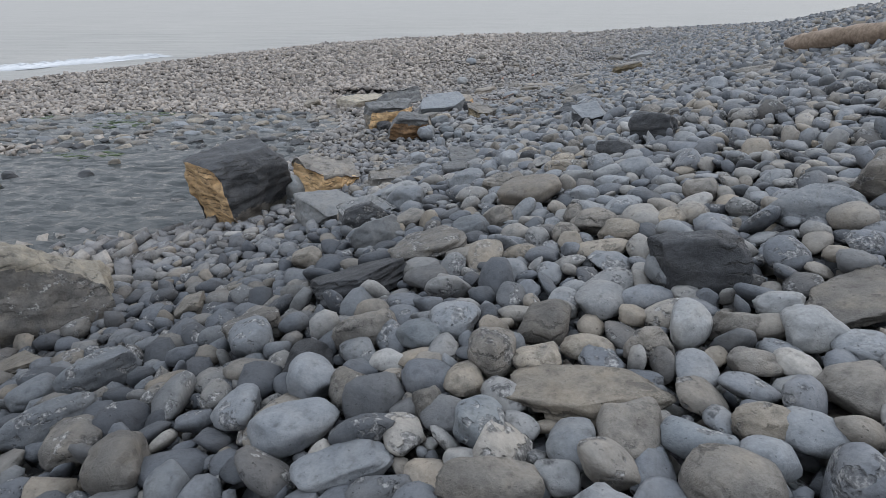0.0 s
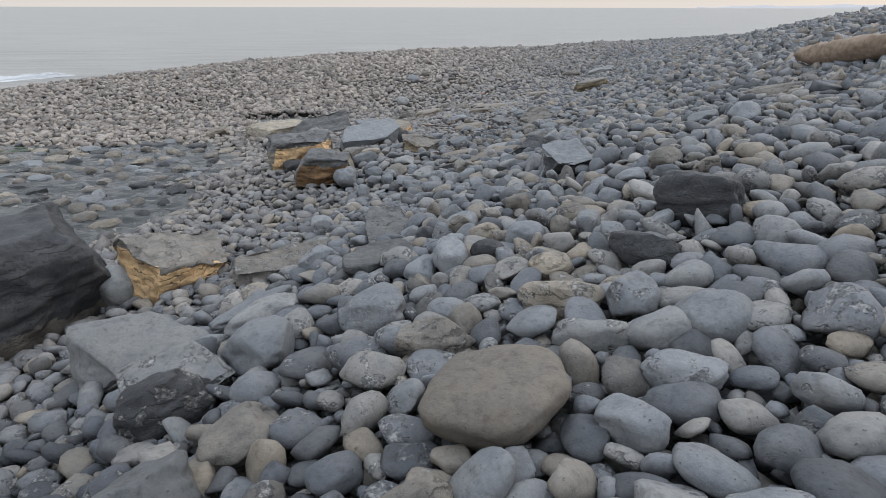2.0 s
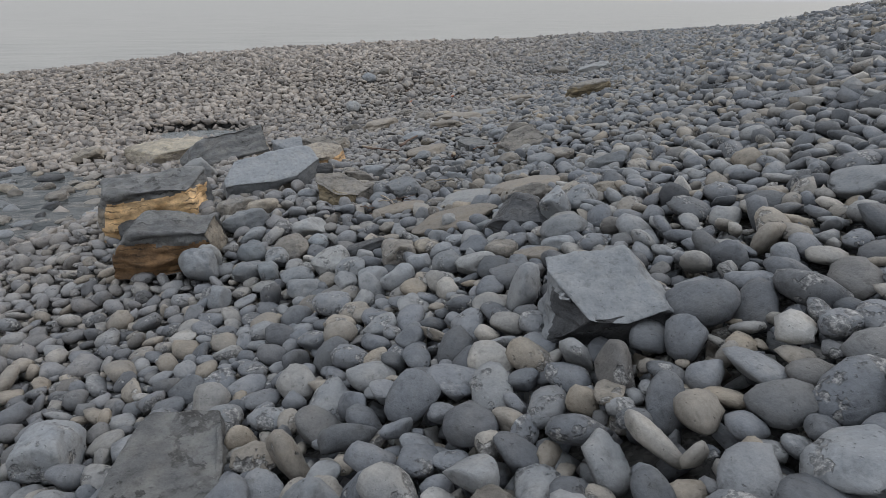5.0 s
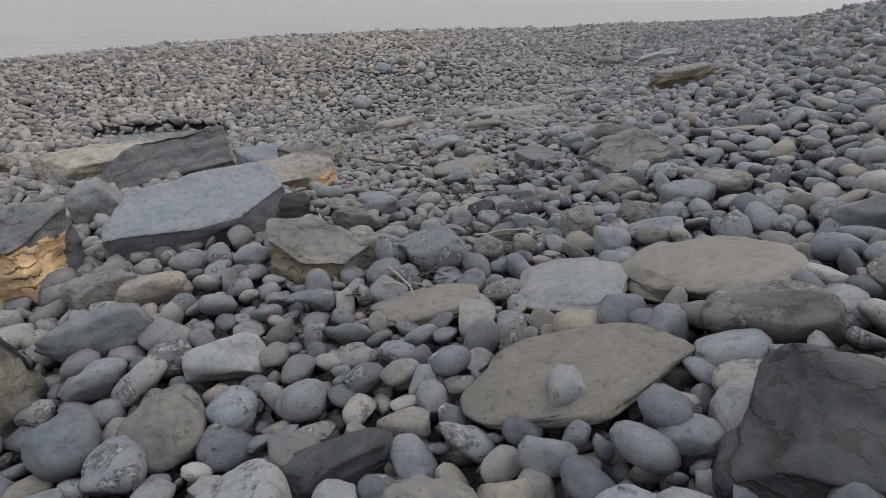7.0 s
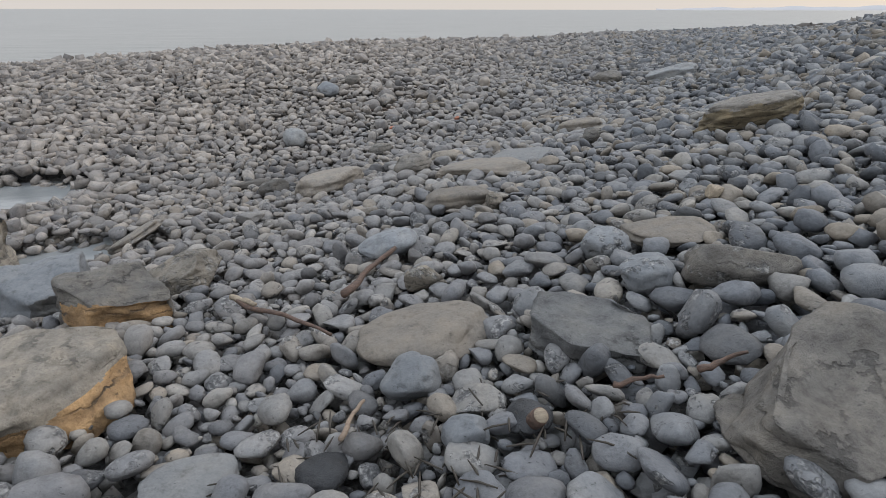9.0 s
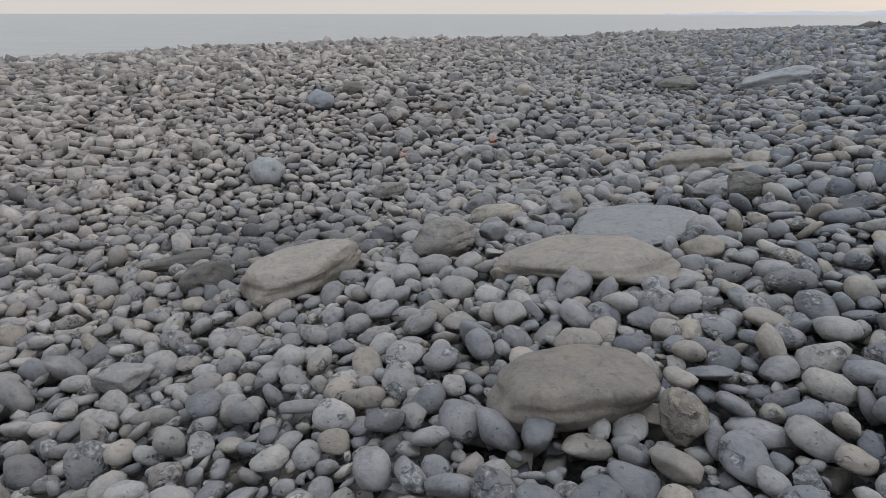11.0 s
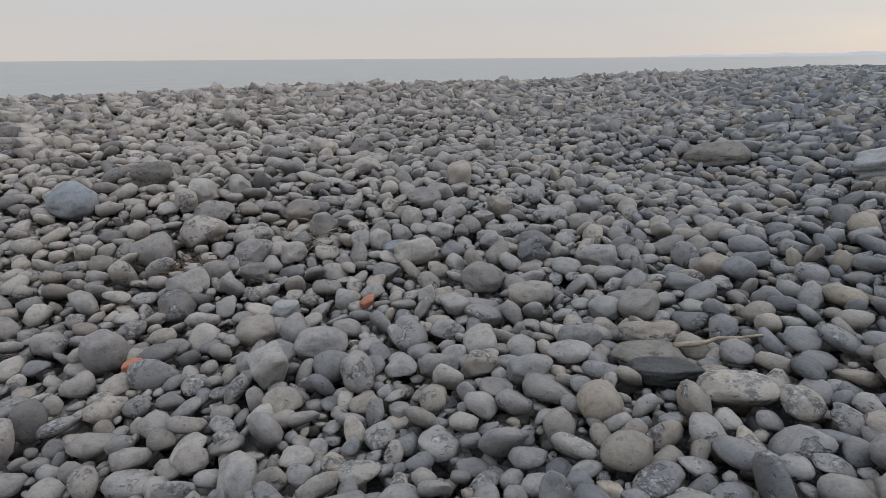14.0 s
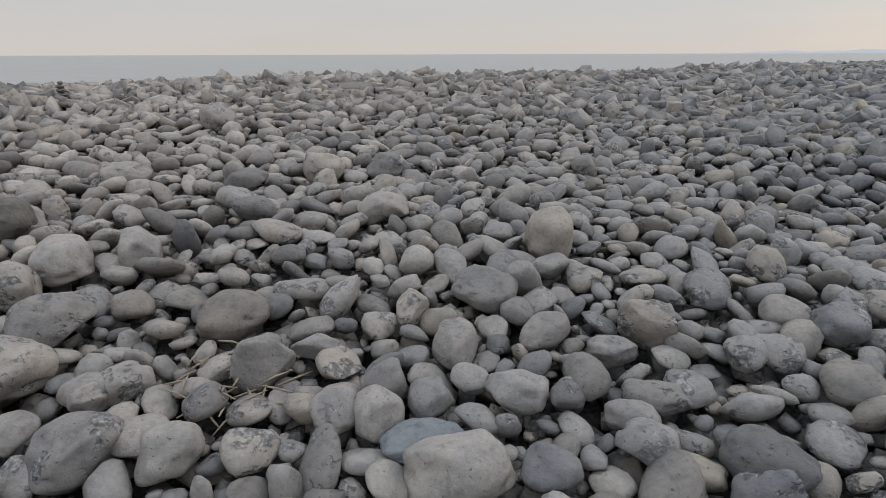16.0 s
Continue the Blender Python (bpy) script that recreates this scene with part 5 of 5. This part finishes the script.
def wrack(x, y, rx, ry, count, seed, label, material):
    """Strands and chips of dried weed and twigs lodged between the stones."""
    rnd = random.Random(seed)
    verts, faces = [], []
    for _ in range(count):
        a = rnd.uniform(0, 2 * math.pi)
        q = math.sqrt(rnd.random())
        cx, cy = x + rx * q * math.cos(a), y + ry * q * math.sin(a)
        cz = ground_at(cx, cy) + rnd.uniform(0.02, 0.085)
        t, ln, e = rnd.uniform(0, math.pi), rnd.uniform(0.02, 0.07), rnd.uniform(-0.02, 0.02)
        dx, dy = math.cos(t) * ln, math.sin(t) * ln
        v, f = tube([(cx - dx, cy - dy, cz - e), (cx, cy, cz + abs(e) * 0.5), (cx + dx, cy + dy, cz + e)], [0.003, 0.005, 0.002], 4, 0.2, seed)
        faces += [tuple(i + len(verts) for i in q4) for q4 in f]
        verts += v
    tagged(new("wrack", mesh_of("wrack", verts, faces, material)), label, "seaweed", kind="stuff")


wrack(1.76, 12.86, 0.45, 0.28, 260, 1, "dark dried seaweed and twigs lodged between stones", WEED)
wrack(1.95, 14.2, 0.7, 0.3, 120, 2, "bits of dark seaweed between pebbles", WEED)
wrack(3.1, 24.1, 0.22, 0.18, 60, 3, "dry straw lodged between cobbles", PALE_WOOD)
wrack(2.2, 23.7, 0.25, 0.15, 60, 4, "dry straw and dark wrack between cobbles", WET_WOOD)
wrack(1.3, 12.3, 0.3, 0.25, 70, 5, "dark dried wrack caught among stones", WET_WOOD)
wrack(3.3, 13.9, 0.4, 0.25, 90, 6, "dark wrack between pebbles", WEED)


def green_weed(x, y, rx, ry, seed):
    """A mat of soft green weed, just awash: many short strands lying downstream."""
    rnd = random.Random(seed)
    verts, faces = [], []
    for _ in range(60):
        a, q = rnd.uniform(0, 2 * math.pi), math.sqrt(rnd.random())
        cx, cy = x + rx * q * math.cos(a), y + ry * q * math.sin(a)
        ln, t = rnd.uniform(0.08, 0.22), rnd.gauss(0.2, 0.25)
        dx, dy = math.cos(t) * ln, math.sin(t) * ln
        z = float(water_level(cy)) + rnd.uniform(-0.012, 0.012)
        v, f = tube([(cx - dx, cy - dy, z), (cx, cy, z + 0.01), (cx + dx, cy + dy, z)], [0.006, 0.012, 0.004], 4, 0.2, seed)
        faces += [tuple(i + len(verts) for i in q4) for q4 in f]
        verts += v
    tagged(new("green_weed", mesh_of("green_weed", verts, faces, ALGA)), "soft green weed awash in the stream", "seaweed", kind="stuff")


green_weed(-8.3, 14.8, 0.9, 0.7, 1)
green_weed(-7.2, 11.4, 0.8, 0.5, 2)
green_weed(-8.2, 16.4, 1.2, 0.4, 3)
green_weed(-10.9, 15.8, 0.7, 0.4, 4)
green_weed(-6.2, 16.9, 0.8, 0.3, 5)


def cairn(x, y, sizes):
    """Flat stones stacked by a passer-by."""
    base = new("stone_stack")
    z = ground_at(x, y) + 0.06
    base.matrix_basis = Matrix.Translation((x, y, z))
    h = 0.0
    for i, (w, t) in enumerate(sizes):
        pts, faces = stone_points(4, 900 + i, "cobble")
        ob = part("stacked_stone", pts * (w / 2, w * 0.42, t / 2) + (0.01 * (i % 2), 0, h + t / 2), faces, STONES["brown"], base)
        h += t * 0.93
    tagged(base, "small stack of flat stones balanced on the bank", "cairn")


cairn(-0.3, 29.3, ((0.15, 0.055), (0.11, 0.05), (0.09, 0.045), (0.06, 0.04)))

# ---- shingle: every pebble a solid of its own; those along the walk are single things ----
class Bed:
    """Stones laid side by side, the large ones first."""

    def __init__(self, cell=0.34):
        self.cell, self.cells, self.items = cell, {}, []
        for x, y, a, b, turn in FOOTPRINTS:
            reach = max(a, b) + 0.2
            for i in range(int((x - reach) // cell), int((x + reach) // cell) + 1):
                for j in range(int((y - reach) // cell), int((y + reach) // cell) + 1):
                    self.cells.setdefault((i, j), ([], []))[1].append((x, y, a, b, math.cos(turn), math.sin(turn)))

    def free(self, x, y, r, gap):
        i, j = int(x // self.cell), int(y // self.cell)
        for fx, fy, a, b, c, s in self.cells.get((i, j), ((), ()))[1]:
            u, v = (x - fx) * c + (y - fy) * s, -(x - fx) * s + (y - fy) * c
            if (u / (a + 0.35 * r)) ** 2 + (v / (b + 0.35 * r)) ** 2 < 0.92:
                return False
        for di in (-1, 0, 1):
            for dj in (-1, 0, 1):
                for px, py, pr in self.cells.get((i + di, j + dj), ((), ()))[0]:
                    if (px - x) ** 2 + (py - y) ** 2 < (gap * (pr + r)) ** 2:
                        return False
        return True

    def lay(self, x, y, r):
        self.cells.setdefault((int(x // self.cell), int(y // self.cell)), ([], []))[0].append((x, y, r))
        self.items.append((x, y, r))


def path_gap(x, y):
    """How far a place lies from the line walked."""
    px = np.interp(y, (0, 6.9, 13.8, 18.4, 23), (0.1, 1.03, 1.78, 2.76, 3.8))
    return np.hypot(x - px, np.maximum(y - 24.7, 0) + np.maximum(0.5 - y, 0))


def fineness(x, y):
    """Stone size: smaller in the dip beside the stream, larger on the seaward bank and the ridge."""
    dip = math.exp(-(((x - 1.0) / 3.0) ** 2 + ((y - 15.5) / 3.9) ** 2))
    dip2 = math.exp(-(((x + 1.8) / 2.1) ** 2 + ((y - 9.8) / 4.0) ** 2))
    dip3 = 0.5 * math.exp(-(((x - 3.0) / 2.3) ** 2 + ((y - 21.4) / 1.8) ** 2))
    return 1.06 - 0.20 * min(max((y - 8) / 9, 0), 1) + 0.16 * min(max((y - 25) / 5, 0), 1) - 0.24 * max(dip, dip2, 0.6 * dip3)


rng = random.Random(7)
bed = Bed()
X0, X1, Y0, Y1 = -22.0, 28.0, 0.7, 50.0


def in_sight(x, y):
    return abs(x - 0.2) < 0.93 * y + 1.0 and (x < 16 or y > 0.9 * x - 1) and y < 30.5 + (0.28 * x + 0.45 * max(x - 8, 0) if x > 0 else -0.035 * x * x) + 3.4


def scatter(tries, big, small, gap, reach):
    for _ in range(tries):
        y = Y0 + (Y1 - Y0) * rng.random()
        x = X0 + (X1 - X0) * rng.random()
        if not in_sight(x, y) or not reach(x, y):
            continue
        r = (small + (big - small) * rng.random() ** 1.6) * fineness(x, y)
        if bed.free(x, y, r, gap):
            bed.lay(x, y, r)


def along(d, tries, big, small, gap):
    for _ in range(tries):
        y = 0.7 + (25 + d) * rng.random()
        x = 0.1 + 0.155 * y + d * (2 * rng.random() - 1)
        if not in_sight(x, y):
            continue
        r = (small + (big - small) * rng.random() ** 1.6) * fineness(x, y)
        if bed.free(x, y, r, gap):
            bed.lay(x, y, r)


along(8.0, 30000, 0.115, 0.078, 0.86)
scatter(50000, 0.115, 0.08, 0.88, lambda x, y: True)
along(8.0, 120000, 0.08, 0.052, 0.80)
scatter(420000, 0.085, 0.055, 0.80, lambda x, y: True)
along(7.0, 150000, 0.052, 0.036, 0.80)
along(3.0, 90000, 0.038, 0.024, 0.80)

items = np.array(bed.items)
px, py, pr = items.T
count = len(px)
chance = np.random.default_rng(11)
pz = ground(px, py)
gap = path_gap(px, py)
keep = (pz > SEA_LEVEL - 0.1) & (pz > water_level(py) - 0.19) | (py > 23)
keep &= pz > SEA_LEVEL - 0.1
# only a few stones break the surface of the stream; the still pools are clear
soaked = water_level(py) - pz
keep &= ~((py < 23) & (px < 0.3) & (soaked > np.where(py < 16.9, 0.035, 0.06)) & ((py > 16.9) | (np.random.default_rng(5).random(count) < 0.78)))
long_, broad, thick = chance.uniform(1.0, 1.45, count), chance.uniform(0.84, 1.05, count), chance.uniform(0.38, 0.72, count)
turns = chance.uniform(0, 2 * math.pi, count)
steep = np.where(chance.random(count) < 0.45, 2.2, 1.0)
tips = chance.normal(0, 0.26, count) * steep
rolls = chance.normal(0, 0.24, count) * steep
lifts = chance.uniform(-0.005, 0.03, count) + pr * thick * 0.75 - np.clip(0.056 - pr, 0, 0.02) * 1.2
KIND_OF = np.where(chance.random(count) < np.where(py < 16, 0.58, 0.78), 0, 1)

VARIETIES = 20
bank = {}
for n in (1, 2, 3, 4, 5):
    bank[n] = [stone_points(n, 60 + v, "cobble" if v < 14 else "angular") for v in range(VARIETIES)]
variety = np.where(KIND_OF == 0, chance.integers(0, 14, count), chance.integers(14, VARIETIES, count))


def turned(sel):
    """Rotation matrices of the chosen pebbles."""
    c, s = np.cos(turns[sel]), np.sin(turns[sel])
    a, b = np.cos(tips[sel]), np.sin(tips[sel])
    e, f = np.cos(rolls[sel]), np.sin(rolls[sel])
    o, l = np.zeros_like(c), np.ones_like(c)
    rz = np.stack([c, -s, o, s, c, o, o, o, l], 1).reshape(-1, 3, 3)
    ry = np.stack([a, o, b, o, l, o, -b, o, a], 1).reshape(-1, 3, 3)
    rx = np.stack([l, o, o, o, e, -f, o, f, e], 1).reshape(-1, 3, 3)
    return rz @ ry @ rx


def pour(name, chosen, n, label):
    """Many pebbles as one mesh."""
    all_v, all_f, base = [], [], 0
    for v in range(VARIETIES):
        sel = np.flatnonzero(chosen & (variety == v))
        if not len(sel):
            continue
        pts, faces = bank[n][v]
        size = np.stack([pr[sel] * long_[sel], pr[sel] * broad[sel], pr[sel] * thick[sel]], 1)
        q = np.einsum("kij,kpj->kpi", turned(sel), pts[None] * size[:, None])
        q += np.stack([px[sel], py[sel], pz[sel] + lifts[sel]], 1)[:, None]
        all_v.append(q.reshape(-1, 3))
        all_f.append((faces[None] + base + np.arange(len(sel))[:, None, None] * len(pts)).reshape(-1, 4))
        base += len(sel) * len(pts)
    tagged(new(name, mesh_of(name, np.concatenate(all_v), np.concatenate(all_f), SHINGLE)), label, "pebbles", kind="stuff")


# the larger pebbles along the walk, as single things
single = np.zeros(count, bool)
order = np.argsort(gap + (pr < 0.048) * 100 + ~keep * 100)
for kind, name, label in ((0, "pebble", "rounded grey beach pebble bedded among others"), (1, "broken_stone", "blunt-edged broken grey beach stone")):
    pick = [k for k in order if KIND_OF[k] == kind][:300]
    shapes = {}
    for k in pick:
        single[k] = True
        v = int(variety[k])
        if v not in shapes:
            shapes[v] = mesh_of(name, *bank[5][v], COBBLE)
        ob = new(name, shapes[v])
        m = Matrix(turned(np.array([k]))[0].tolist()).to_4x4()
        ob.matrix_basis = Matrix.Translation((px[k], py[k], pz[k] + lifts[k])) @ m @ Matrix.Diagonal((pr[k] * long_[k], pr[k] * broad[k], pr[k] * thick[k], 1))
        tagged(ob, label, "stone", "pebbles along the walk")

# smaller stones lower down, seen in the gaps
step = 0.086
ux, uy = [a.ravel() for a in np.meshgrid(np.arange(-4.2, 4.2, step), np.arange(0.9, 27.0, step))]
deep_ = np.random.default_rng(31)
ux = ux + np.interp(uy, (0, 6.9, 13.8, 18.4, 23), (0.1, 1.03, 1.78, 2.76, 3.8)) + deep_.uniform(-0.03, 0.03, len(ux))
uy = uy + deep_.uniform(-0.03, 0.03, len(uy))
shown = np.array([all((qx - a) ** 2 + (qy - b) ** 2 > (0.62 * r) ** 2 for di in (-1, 0, 1) for dj in (-1, 0, 1) for qx, qy, r in bed.cells.get((int(a // bed.cell) + di, int(b // bed.cell) + dj), ((), ()))[0]) for a, b in zip(ux, uy)])
shown &= np.abs(ux) < 0.9 * uy + 1.0
ux, uy = ux[shown], uy[shown]
uz = ground(ux, uy)
dry_ = (uz > water_level(uy) - 0.02) | (ux > 0.3)
ux, uy, uz = ux[dry_], uy[dry_], uz[dry_]
more = len(ux)
px, py, pz = np.concatenate([px, ux]), np.concatenate([py, uy]), np.concatenate([pz, uz])
pr = np.concatenate([pr, deep_.uniform(0.034, 0.052, more)])
long_, broad, thick = [np.concatenate([a, deep_.uniform(*b, more)]) for a, b in ((long_, (1.0, 1.4)), (broad, (0.8, 1.0)), (thick, (0.45, 0.75)))]
turns = np.concatenate([turns, deep_.uniform(0, 6.28, more)])
tips, rolls = [np.concatenate([a, deep_.normal(0, 0.4, more)]) for a in (tips, rolls)]
lifts = np.concatenate([lifts, deep_.uniform(-0.085, -0.055, more)])
variety = np.concatenate([variety, deep_.integers(0, VARIETIES, more)])
single, keep = np.concatenate([single, np.zeros(more, bool)]), np.concatenate([keep, np.ones(more, bool)])
lower = np.arange(len(px)) >= count
gap = path_gap(px, py)

rest = keep & ~single
detail = np.select([lower, (gap < 1.0) & (pr > 0.045), (gap < 2.0) & (pr > 0.04), (gap < 4.0) & ((pr > 0.045) | (gap < 2.0))], [1, 4, 3, 2], 1)
pour("shingle_near", rest & (detail == 4), 4, "grey rounded beach pebbles lying close together")
pour("shingle_beside", rest & (detail == 3), 3, "grey and brown beach pebbles lying close together")
pour("shingle_slope", rest & (detail == 2), 2, "beach pebbles spread over the slope")
pour("shingle_far", rest & (detail == 1), 1, "small-looking beach pebbles spread over bank and ridge")
